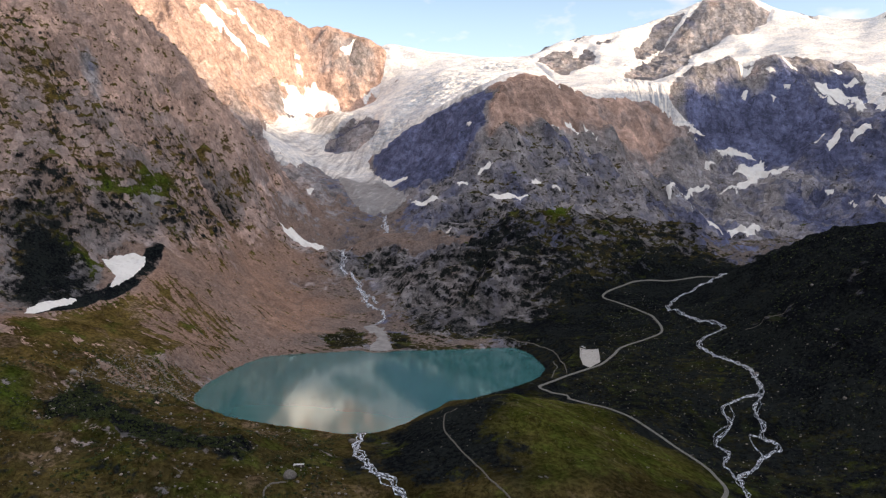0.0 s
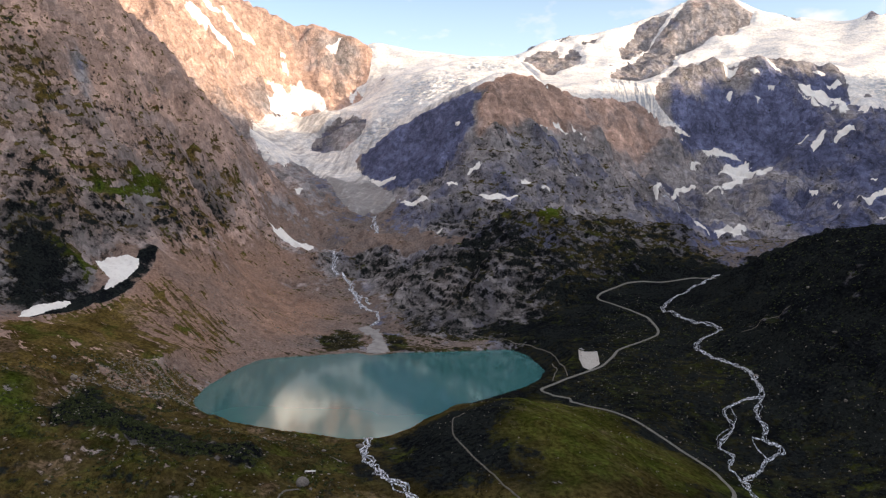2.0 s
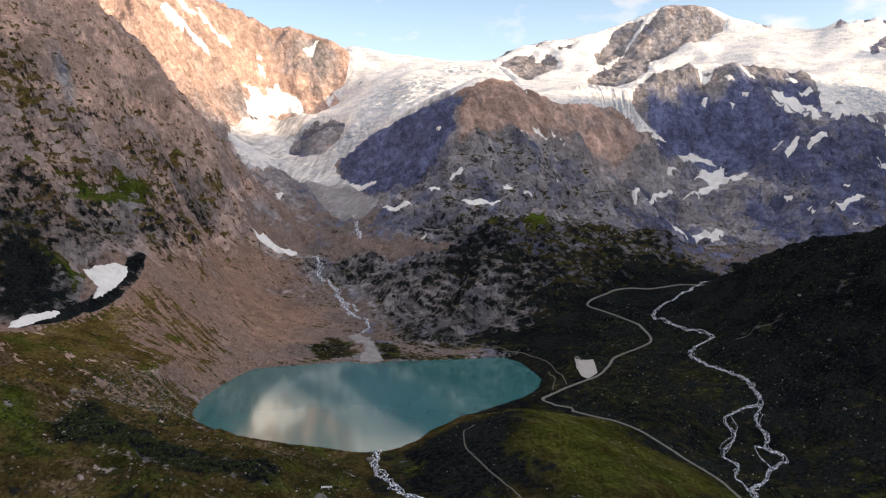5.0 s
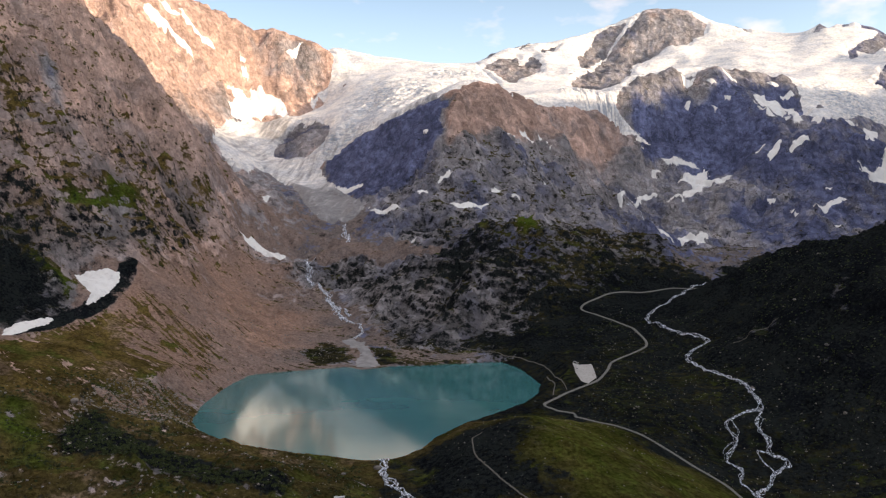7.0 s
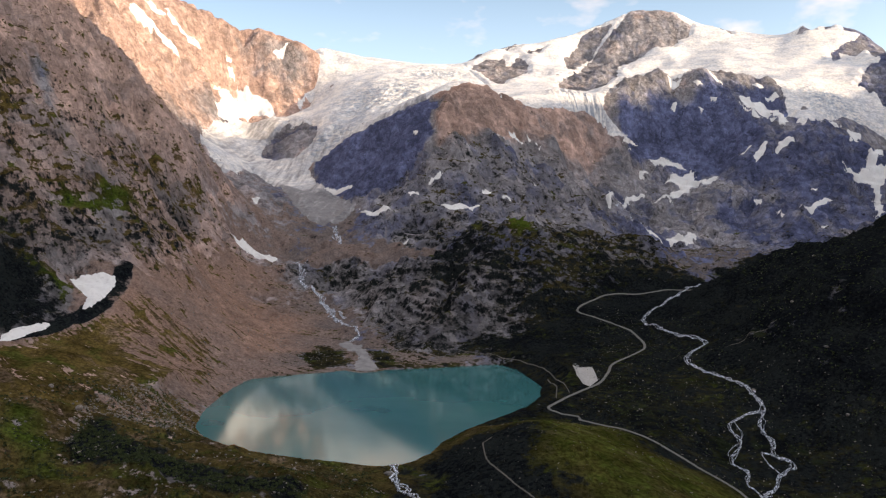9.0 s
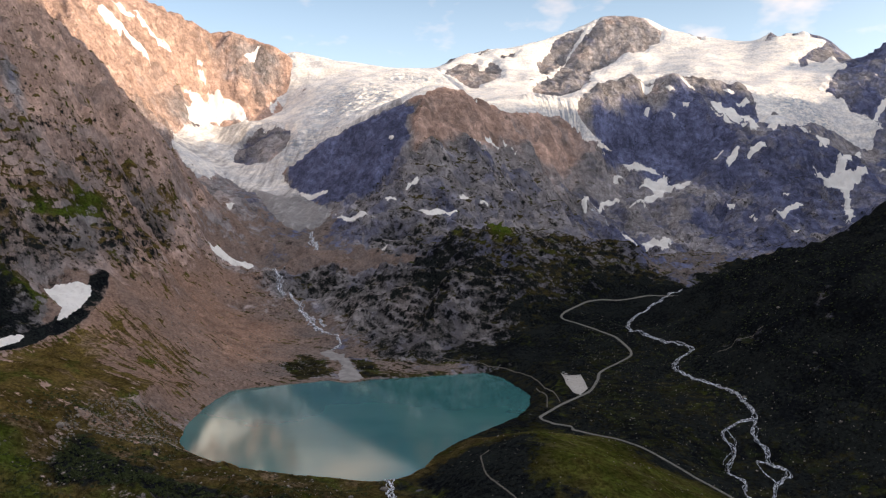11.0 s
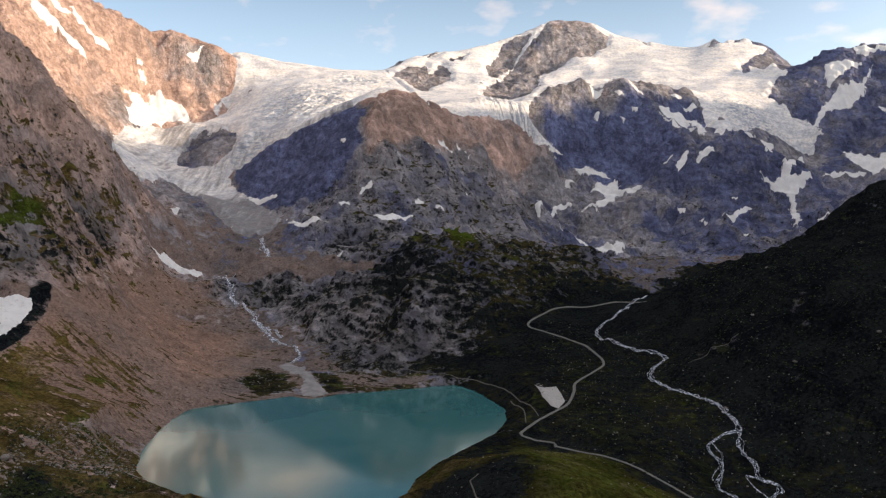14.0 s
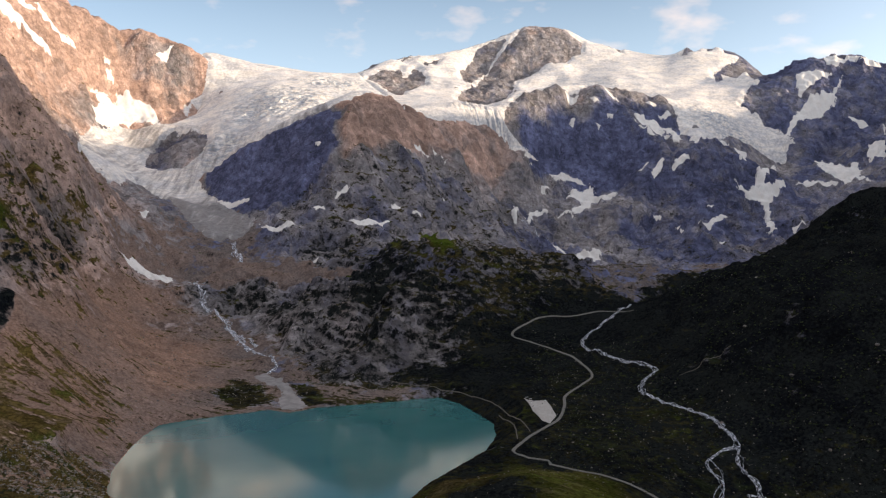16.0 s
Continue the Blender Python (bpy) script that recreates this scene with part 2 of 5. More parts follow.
def ice_material():
    k = Nodes("glacier_ice", 0.6, 0.3)
    mid, small = k.noise(70, 6, roughness=0.62), k.noise(11, 5)
    dirt, broken = k.attribute("dirt"), k.attribute("broken")
    bands = k.noise(20, 6, stretch=(0.45, 1.0, 1.6), turn=radians(18), roughness=0.66)
    sheets = k.noise(34, 6, stretch=(0.16, 0.5, 1.7), turn=radians(-14), roughness=0.68)
    flow = k.noise(16, 4, stretch=(1.0, 0.12, 0.12), turn=radians(12))
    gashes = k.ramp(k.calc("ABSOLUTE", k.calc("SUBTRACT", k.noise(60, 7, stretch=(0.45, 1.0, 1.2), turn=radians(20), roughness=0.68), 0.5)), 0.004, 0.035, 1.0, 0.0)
    c = k.mix(k.ramp(mid, 0.40, 0.66, 0.0, 0.8), (0.82, 0.775, 0.71), (0.63, 0.62, 0.62))
    c = k.mix(k.ramp(sheets, 0.47, 0.62, 0.0, 0.6), c, (0.52, 0.53, 0.56))
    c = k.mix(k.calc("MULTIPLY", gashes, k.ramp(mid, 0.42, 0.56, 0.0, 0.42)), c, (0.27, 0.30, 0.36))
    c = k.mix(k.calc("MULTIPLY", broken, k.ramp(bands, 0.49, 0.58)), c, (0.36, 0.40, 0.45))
    d = k.ramp(k.calc("ADD", dirt, k.calc("MULTIPLY", k.calc("SUBTRACT", flow, 0.5), 1.5)), 0.15, 0.95)
    c = k.mix(d, c, (0.215, 0.205, 0.205))
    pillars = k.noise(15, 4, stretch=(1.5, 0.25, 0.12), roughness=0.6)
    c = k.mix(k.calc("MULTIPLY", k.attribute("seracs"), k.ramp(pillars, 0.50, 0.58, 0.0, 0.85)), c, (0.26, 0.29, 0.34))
    c = k.times(c, k.ramp(small, 0.34, 0.66, 0.82, 1.10))
    return k.done(c, k.calc("ADD", k.calc("MULTIPLY", small, 0.08), k.calc("SUBTRACT", k.calc("MULTIPLY", bands, broken), k.calc("MULTIPLY", gashes, 0.3))), 4.0, 0.8)


def water_material():
    k = Nodes("glacial_lake_water", 0.07, 0.5)
    k.b.inputs["IOR"].default_value = 1.33
    silt = k.noise(160, 3)
    c = k.mix(k.ramp(silt, 0.35, 0.65), (0.030, 0.125, 0.130), (0.045, 0.150, 0.150))
    return k.done(c, k.noise(9, 3, stretch=(1, 0.5, 1)), 0.05, 0.10)


def torrent_material():
    k = Nodes("white_water", 0.35, 0.5)
    foam = k.ramp(k.noise(2.2, 4, roughness=0.65), 0.47, 0.58)
    return k.done(k.mix(foam, (0.06, 0.075, 0.10), (0.84, 0.89, 0.98)), foam, 0.3, 0.6)


def gravel_material(name, a, b, metres=2.0):
    k = Nodes(name, 0.95)
    n = k.noise(metres, 4)
    return k.done(k.mix(k.ramp(n, 0.3, 0.7), a, b), n, 0.2, 0.5)


def stone_material():
    k = Nodes("boulder_stone", 0.9)
    n = k.noise(1.3, 5)
    info = k.nt.nodes.new("ShaderNodeObjectInfo").outputs["Random"]
    isle = k.nt.nodes.new("ShaderNodeNewGeometry").outputs["Random Per Island"]
    c = k.mix(k.calc("FRACT", k.calc("ADD", info, isle)), (0.13, 0.122, 0.115), (0.29, 0.255, 0.222))
    return k.done(k.times(c, k.ramp(n, 0.3, 0.7, 0.65, 1.2)), n, 0.3, 0.6)


def shrub_material():
    k = Nodes("shrub_leaves", 0.85)
    isle = k.nt.nodes.new("ShaderNodeNewGeometry").outputs["Random Per Island"]
    return k.done(k.mix(isle, (0.018, 0.028, 0.012), (0.06, 0.075, 0.025)))


def plain(name, colour, rough=0.6, metal=0.0):
    k = Nodes(name, rough, 0.4)
    k.b.inputs["Metallic"].default_value = metal
    n = k.noise(0.6, 3)
    return k.done(k.times((*colour, 1)[:3], k.ramp(n, 0.2, 0.8, 0.9, 1.08)))


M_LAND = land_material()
M_SNOW = snow_material("old_snow")
M_ICE = ice_material()
M_WATER = water_material()
M_TORRENT = torrent_material()
M_ROAD = gravel_material("worn_pale_road", (0.115, 0.115, 0.105), (0.175, 0.17, 0.152))
M_PATH = gravel_material("trodden_path", (0.08, 0.075, 0.065), (0.15, 0.14, 0.12))
M_PARK = gravel_material("pale_gravel", (0.30, 0.29, 0.27), (0.42, 0.40, 0.37))
M_DELTA = gravel_material("delta_gravel", (0.19, 0.185, 0.18), (0.29, 0.275, 0.27), 14.0)
M_STONE = stone_material()
M_SHRUB = shrub_material()

# ---- relief ----
RELIEF = []


def relief(zone, rough, cover, edge, places):
    """A ridge, face, bench or valley floor: its zone, how craggy it is, its cover (grass, scree, warm rock, heath), whether it is one continuous edge, and places on it."""
    RELIEF.append((zone, rough, cover, edge, places))


# west spur crest
relief("west", 1, (0.26, 0.1, 0.9, 0.06), True, [(-1350, 1500, 1000), (-1100, 1750, 860), (-797, 1930, 776), (-745, 1960, 706), (-659, 2030, 604), (-572, 2180, 481), (-505, 2360, 378), (-473, 2400, 327)])
# west spur back
relief("west", 1, (0.1, 0.1, 0.6, 0), False, [(-1500, 2200, 800), (-1100, 2350, 620), (-900, 2500, 520), (-760, 2650, 430), (-640, 2800, 390)])
# west face high
relief("west", 1, (0.34, 0.1, 0.9, 0.1), False, [(-1150, 1150, 640), (-980, 1350, 620), (-775, 1634, 588), (-698, 1736, 507), (-650, 2000, 470)])
# west face mid
relief("west", 1, (0.58, 0, 0.78, 0.27), False, [(-1000, 1000, 430), (-850, 1200, 430), (-740, 1518, 481), (-647, 1338, 314), (-621, 1457, 296), (-583, 1790, 337), (-519, 2050, 350)])
# west face foot
relief("west", 0.9, (0.55, 0.05, 0.7, 0.5), False, [(-900, 900, 260), (-740, 1150, 190), (-612, 1303, 199), (-545, 1420, 195), (-507, 1540, 214), (-490, 1700, 215), (-509, 1875, 226), (-470, 2100, 230)])
# moraine trough
relief("west", 0.25, (0.2, 0.5, 0.3, 0.4), True, [(-720, 960, 80), (-569, 1110, 88), (-546, 1170, 98), (-511, 1260, 111), (-548, 1325, 139), (-497, 1385, 162)])
# moraine crest
relief("moraine", 0.12, (0.1, 1, 0.9, 0), True, [(-680, 860, 105), (-574, 1010, 96), (-557, 1090, 83), (-537, 1165, 86), (-504, 1250, 99), (-487, 1320, 129), (-486, 1388, 167), (-478, 1440, 146)])
# moraine inner
relief("moraine", 0.15, (0.12, 1, 0.85, 0), False, [(-469, 1190, 65), (-432, 1225, 68), (-410, 1299, 82), (-423, 1480, 110), (-445, 1790, 117), (-392, 1684, 78), (-377, 1900, 108)])
# moraine foot
relief("moraine", 0.15, (0.18, 0.95, 0.55, 0.08), True, [(-359, 1090, 42), (-340, 1150, 22), (-323, 1250, 19), (-302, 1330, 22), (-258, 1500, 12), (-220, 1680, 30)])
# moraine outer
relief("moraine", 0.2, (0.8, 0.1, 0.8, 0), False, [(-560, 900, 86), (-480, 1050, 80), (-427, 822, 68), (-450, 940, 66), (-407, 1013, 54)])
# snow gully
relief("moraine", 0.4, (0.05, 0.7, 0.45, 0), False, [(-438, 2183, 187), (-384, 2195, 147), (-328, 2209, 124), (-428, 2420, 270), (-351, 2380, 195)])
# near meadow
relief("ground", 0.42, (0.85, 0.1, 0.55, 0.26), False, [(-520, 700, 70), (-408, 884, 46), (-357, 949, 20), (-349, 638, 43), (-248, 636, 40), (-190, 677, 33), (-323, 830, 23), (-230, 770, 21), (-148, 720, 18)])
# outlet banks
relief("ground", 0.1, (0.95, 0.05, 0.5, 0.3), False, [(-122, 656, 15), (-104, 740, 0), (-73, 719, 0), (-54, 745, -3), (-40, 600, -12)])
# foreground
relief("ground", 0.36, (0.85, 0.1, 0.5, 0.35), False, [(-450, 420, 20), (-250, 450, 10), (-50, 450, -20), (150, 450, -45), (320, 450, -70), (-100, 200, -40), (500, 400, 20)])
# knoll crest
relief("knoll", 0.12, (0.95, 0, 0.5, 0.1), True, [(-37, 805, 5), (3, 758, 32), (42, 800, 35), (68, 800, 40), (77, 703, 42), (114, 661, 22), (130, 600, 10)])
# knoll foot
relief("knoll", 0.12, (0.95, 0, 0.2, 0.7), False, [(40, 915, 5), (84, 965, 5), (112, 969, 9), (136, 950, -2), (180, 890, 3), (215, 800, -12)])
# valley floor
relief("ground", 0.1, (1.1, 0, 0.22, 0.68), False, [(223, 901, 0), (282, 883, -10), (259, 811, -21), (249, 704, -27), (361, 925, 4), (385, 800, -18), (350, 650, -42), (250, 1000, 14), (192, 1132, 26), (333, 1225, 31), (400, 1050, 20), (416, 1203, 40)])
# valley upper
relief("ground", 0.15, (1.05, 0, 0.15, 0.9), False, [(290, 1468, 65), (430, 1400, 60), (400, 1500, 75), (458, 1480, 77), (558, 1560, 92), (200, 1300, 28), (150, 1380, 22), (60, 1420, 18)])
# far basin
relief("ground", 0.4, (0.3, 0.55, 0.25, 0.2), False, [(654, 1900, 105), (862, 2250, 97), (798, 2300, 106), (993, 2350, 101), (500, 2150, 120), (760, 2500, 135), (1000, 2450, 115), (1200, 2300, 110)])
# fan
relief("ground", 0.1, (0.26, 0.85, 0.25, 0.12), False, [(-200, 1330, 3), (-57, 1360, 6), (-144, 1480, 5), (50, 1330, 4), (-161, 1650, 15), (-179, 1800, 32)])
# rock steps
relief("steps", 0.9, (0.3, 0.05, 0.28, 0.58), False, [(4, 1541, 55), (122, 1523, 87), (-94, 1917, 90), (-92, 1968, 134), (-200, 2050, 110), (68, 2288, 171), (-20, 1700, 85), (60, 1850, 140)])
# gorge
relief("steps", 0.6, (0.04, 0.7, 0.12, 0.1), False, [(-174, 2420, 185), (-135, 2516, 225), (-256, 2400, 169), (-277, 2250, 120), (-122, 2250, 158)])
# mid ridge
relief("steps", 0.8, (0.62, 0, 0.3, 0.36), True, [(209, 1556, 109), (170, 1750, 175), (259, 1824, 217), (328, 1830, 199), (428, 1830, 188), (517, 1860, 194), (575, 1850, 167), (630, 1850, 138)])
# mid ridge face
relief("steps", 0.7, (0.6, 0, 0.35, 0.4), False, [(319, 1709, 164), (465, 1740, 155), (525, 1658, 122), (283, 1560, 104), (158, 1480, 49)])
# mid ridge back
relief("steps", 0.6, (0.3, 0.2, 0.2, 0.3), False, [(200, 2050, 190), (330, 2050, 175), (470, 2030, 140), (620, 2000, 115)])
# dome crest
relief("dome", 0.45, (0.03, 0, 1.1, 0), True, [(-272, 3170, 446), (-129, 3080, 529), (-4, 3000, 578), (117, 2930, 625), (198, 2925, 665), (305, 2960, 702), (386, 3010, 710), (459, 3120, 697), (557, 3280, 692), (702, 3300, 677)])
# dome back
relief("dome", 0.5, (0, 0.2, 0.5, 0), False, [(-120, 3280, 540), (100, 3260, 600), (320, 3250, 660), (500, 3420, 690)])
# dome face
relief("dome", 0.9, (0.12, 0.1, 0.42, 0.05), False, [(-221, 3230, 440), (-8, 2910, 483), (202, 2588, 504), (392, 2832, 504), (549, 3243, 635), (675, 3186, 519), (783, 3156, 422), (893, 3300, 529)])
# dome foot
relief("dome", 0.9, (0.3, 0.05, 0.25, 0.25), False, [(272, 2459, 315), (486, 2681, 335), (144, 2399, 268), (-38, 2424, 251), (-100, 2700, 290), (670, 2716, 230), (850, 2950, 290), (19, 2600, 323)])
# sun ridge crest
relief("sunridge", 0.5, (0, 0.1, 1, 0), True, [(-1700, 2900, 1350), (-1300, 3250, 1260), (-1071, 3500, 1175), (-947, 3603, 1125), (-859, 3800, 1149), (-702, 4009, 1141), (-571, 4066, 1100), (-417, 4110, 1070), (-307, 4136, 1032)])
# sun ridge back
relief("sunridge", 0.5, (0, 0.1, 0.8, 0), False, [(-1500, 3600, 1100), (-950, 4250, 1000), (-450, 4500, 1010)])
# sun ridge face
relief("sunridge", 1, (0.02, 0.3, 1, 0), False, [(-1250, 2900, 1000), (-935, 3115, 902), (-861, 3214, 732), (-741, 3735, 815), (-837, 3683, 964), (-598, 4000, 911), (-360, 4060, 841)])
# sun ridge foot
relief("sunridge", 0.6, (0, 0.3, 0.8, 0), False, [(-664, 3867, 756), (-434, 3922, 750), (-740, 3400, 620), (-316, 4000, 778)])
# neve saddle
relief("glacier", 0.05, (0, 0, 0.4, 0), True, [(-234, 4500, 1078), (-143, 4550, 1070), (16, 4656, 1075), (189, 4600, 1054), (355, 4500, 1026), (453, 4400, 1019)])
# neve back
relief("glacier", 0.05, (0, 0, 0.4, 0), False, [(-200, 4850, 1000), (300, 4850, 1010)])
# glacier basin
relief("glacier", 0.06, (0, 0.2, 0.4, 0), False, [(-139, 3876, 843), (145, 3673, 813), (-240, 3748, 720), (-15, 3319, 645), (405, 3900, 877), (527, 3650, 787)])
# glacier tongue
relief("glacier", 0.08, (0, 0.5, 0.25, 0), True, [(-628, 3610, 602), (-521, 3331, 439), (-285, 3129, 359), (-210, 2914, 290), (-163, 2650, 243), (-367, 2900, 334)])
# nunatak
relief("glacier", 0.6, (0, 0, 0.35, 0), False, [(-427, 3562, 551), (-348, 3480, 577), (-460, 3420, 490), (-279, 3520, 606)])
# icefall
relief("glacier", 0.08, (0, 0, 0.9, 0), True, [(723, 3386, 725), (932, 3450, 715), (919, 3560, 752), (626, 3500, 753)])
# peak west ridge
relief("peak", 0.3, (0, 0.1, 0.42, 0), True, [(525, 4310, 1035), (589, 4380, 1089), (763, 4480, 1172), (915, 4520, 1170), (1071, 4560, 1218), (1279, 4600, 1293), (1382, 4610, 1336), (1509, 4640, 1406), (1664, 4650, 1417), (1772, 4620, 1389), (1825, 4560, 1311), (2019, 4600, 1304), (2124, 4640, 1258)])
# peak back
relief("peak", 0.3, (0, 0, 0.5, 0), False, [(800, 4820, 1020), (1300, 4900, 1200), (1750, 4900, 1250), (2300, 4850, 1150)])
# peak face
relief("peak", 0.6, (0, 0.1, 0.38, 0), False, [(757, 4455, 1080), (1178, 4478, 1069), (1378, 4404, 1090), (1000, 3852, 821), (1100, 3900, 856), (1521, 4350, 1112), (603, 4100, 939)])
# plateau rim
relief("plateau", 0.1, (0, 0, 0.3, 0), True, [(2259, 4600, 1239), (2383, 4450, 1218), (2301, 4270, 1196), (2339, 4268, 1267), (2387, 4275, 1226), (2555, 4330, 1275), (2654, 4360, 1280), (2721, 4380, 1325), (2777, 4360, 1267), (2776, 4250, 1169), (2705, 4050, 1057)])
# plateau
relief("plateau", 0.05, (0, 0, 0.3, 0), False, [(2101, 4122, 1046), (1724, 4300, 1075), (1745, 4000, 1004), (1429, 3800, 883), (1885, 3700, 858), (2445, 3950, 976)])
# plateau back
relief("plateau", 0.2, (0, 0, 0.3, 0), False, [(2500, 4750, 1100), (2800, 4500, 1050)])
# right glacier
relief("plateau", 0.1, (0, 0.2, 0.3, 0), False, [(1791, 3299, 690), (2019, 3450, 725), (2167, 3450, 649), (2274, 3350, 485), (2064, 3218, 450)])
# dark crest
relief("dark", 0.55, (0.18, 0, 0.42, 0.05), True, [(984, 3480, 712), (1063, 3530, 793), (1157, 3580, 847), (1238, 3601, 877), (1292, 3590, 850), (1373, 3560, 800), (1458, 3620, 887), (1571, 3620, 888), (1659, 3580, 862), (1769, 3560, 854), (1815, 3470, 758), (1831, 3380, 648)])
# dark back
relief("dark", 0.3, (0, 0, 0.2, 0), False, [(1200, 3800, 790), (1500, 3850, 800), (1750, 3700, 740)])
# dark face, its blue shade put into the rock colour
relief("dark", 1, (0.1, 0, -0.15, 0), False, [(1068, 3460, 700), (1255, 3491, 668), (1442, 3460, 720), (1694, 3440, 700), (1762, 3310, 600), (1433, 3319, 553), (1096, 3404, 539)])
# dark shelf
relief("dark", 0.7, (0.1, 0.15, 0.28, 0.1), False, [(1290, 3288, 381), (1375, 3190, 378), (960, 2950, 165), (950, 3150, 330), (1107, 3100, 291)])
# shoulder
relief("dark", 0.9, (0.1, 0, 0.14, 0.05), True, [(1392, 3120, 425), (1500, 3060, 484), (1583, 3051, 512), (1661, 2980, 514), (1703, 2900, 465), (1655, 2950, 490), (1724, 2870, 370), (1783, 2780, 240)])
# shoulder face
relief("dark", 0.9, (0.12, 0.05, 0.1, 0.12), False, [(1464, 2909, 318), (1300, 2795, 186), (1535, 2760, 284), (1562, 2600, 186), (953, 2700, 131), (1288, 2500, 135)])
# east ridge
relief("east", 0.8, (0, 0, 0.1, 0), True, [(2535, 3750, 973), (2612, 3720, 1017), (2698, 3700, 1066), (2783, 3680, 1101), (2965, 3650, 1107), (3088, 3600, 1054), (3300, 3400, 1050), (3900, 3000, 1150)])
# east back
relief("east", 0.5, (0, 0, 0, 0), False, [(2800, 4200, 900), (3300, 4000, 950)])
# east face
relief("east", 0.9, (0, 0.1, 0.1, 0.05), False, [(2418, 3550, 789), (2564, 3450, 727), (2767, 3350, 694), (2277, 3100, 483), (2404, 2950, 429), (1913, 2750, 307)])
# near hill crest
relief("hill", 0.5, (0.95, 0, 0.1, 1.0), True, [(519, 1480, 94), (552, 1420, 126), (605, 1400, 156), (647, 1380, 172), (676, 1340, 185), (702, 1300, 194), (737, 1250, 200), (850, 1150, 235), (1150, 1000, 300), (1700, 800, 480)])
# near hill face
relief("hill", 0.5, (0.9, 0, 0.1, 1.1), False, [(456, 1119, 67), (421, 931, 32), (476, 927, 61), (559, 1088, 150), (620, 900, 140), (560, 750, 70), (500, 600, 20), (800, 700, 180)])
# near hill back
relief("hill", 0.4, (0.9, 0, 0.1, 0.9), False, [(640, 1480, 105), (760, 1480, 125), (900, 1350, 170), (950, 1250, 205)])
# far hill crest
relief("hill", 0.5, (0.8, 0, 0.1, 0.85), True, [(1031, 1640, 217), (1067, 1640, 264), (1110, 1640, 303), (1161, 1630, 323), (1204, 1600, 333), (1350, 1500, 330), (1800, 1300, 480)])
# far hill back
relief("hill", 0.4, (0.3, 0.1, 0.2, 0.6), False, [(1050, 1850, 130), (1250, 1850, 160), (1700, 1900, 300)])
# rim west
relief("surround", 1, (0.3, 0.1, 0.5, 0.2), False, [(-1800, 800, 1050), (-1700, 0, 900), (-1900, -1000, 1000), (-1300, 500, 420), (-1000, -200, 250)])
# rim north
relief("surround", 1, (0.3, 0.1, 0.4, 0.3), False, [(-1200, -2600, 900), (0, -3200, 800), (1500, -3000, 900), (-300, -1500, 150), (600, -1500, 60)])
# rim east: out of view, raised to hold the valley in shadow
relief("surround", 1, (0.2, 0.1, 0.3, 0.3), False, [(2600, 700, 1480), (2750, -300, 1500), (2600, -1600, 1300), (3300, -400, 1300), (3200, 900, 1150), (1700, 200, 420), (1300, -600, 150), (700, -300, -60), (2500, 2100, 620)])
# rim southeast: out of view, added to set the shadow line on the dark mountain
relief("surround", 0.8, (0.1, 0.1, 0.2, 0.2), False, [(2900, 2150, 950), (3000, 2600, 1150), (3150, 3050, 900), (3500, 2480, 1080), (3400, 2050, 1120), (3550, 2720, 850), (3950, 2500, 950)])
# rim low sun: unseen ridge added to set the shadow line on dome and glacier
relief("surround", 0.1, (0.1, 0.1, 0.2, 0.2), False, [(3000, 1450, 1245), (3000, 1750, 1225), (3000, 2050, 1120)])
# rim far
relief("surround", 0.6, (0.2, 0.1, 0.3, 0.2), False, [(-4500, 4500, 900), (-4500, 0, 900), (-4500, -4500, 700), (0, -4800, 700), (4500, -4500, 700), (4600, 0, 800), (4600, 4500, 800), (-2600, 4800, 1000)])

# ---- the shape of the land ----
SHORE = [(-305, 971), (-310, 1035), (-304, 1103), (-297, 1158), (-278, 1230), (-247, 1248), (-189, 1263), (-135, 1280),
         (-110, 1254), (-66, 1277), (-4, 1279), (61, 1290), (112, 1294), (132, 1249), (139, 1171), (143, 1124), (125, 1062),
         (96, 1011), (65, 977), (25, 936), (-5, 902), (-26, 871), (-44, 831), (-62, 808), (-77, 796), (-93, 794), (-127, 807),
         (-158, 818), (-196, 831), (-227, 850), (-260, 889), (-295, 940)]


ROAD_LINE = [(534, 1465), (500, 1531), (442, 1527), (381, 1529), (336, 1506), (290, 1465), (313, 1425), (341, 1367), (345, 1290), (334, 1235), (302, 1202), (256, 1153), (233, 1104), (204, 1058), (153, 1019), (121, 984), (116, 966), (128, 961), (147, 938), (163, 900), (183, 881), (201, 857), (213, 836), (227, 809), (246, 755), (249, 731), (250, 708), (239, 680), (220, 642)]


TURNS = np.arange(65536) / 65535.0 * 2 * math.pi
TURN_COS, TURN_SIN = np.cos(TURNS).astype(np.float32), np.sin(TURNS).astype(np.float32)


def hashed(ix, iy, seed):
    """A chance number below 65536 for each cell of a grid."""
    h = ix * np.uint32(374761393) + iy * np.uint32(668265263) + np.uint32(seed * 974634721 & 0xFFFFFFFF)
    h = (h ^ (h >> np.uint32(13))) * np.uint32(1274126177)
    return (h ^ (h >> np.uint32(16))) & np.uint32(0xFFFF)


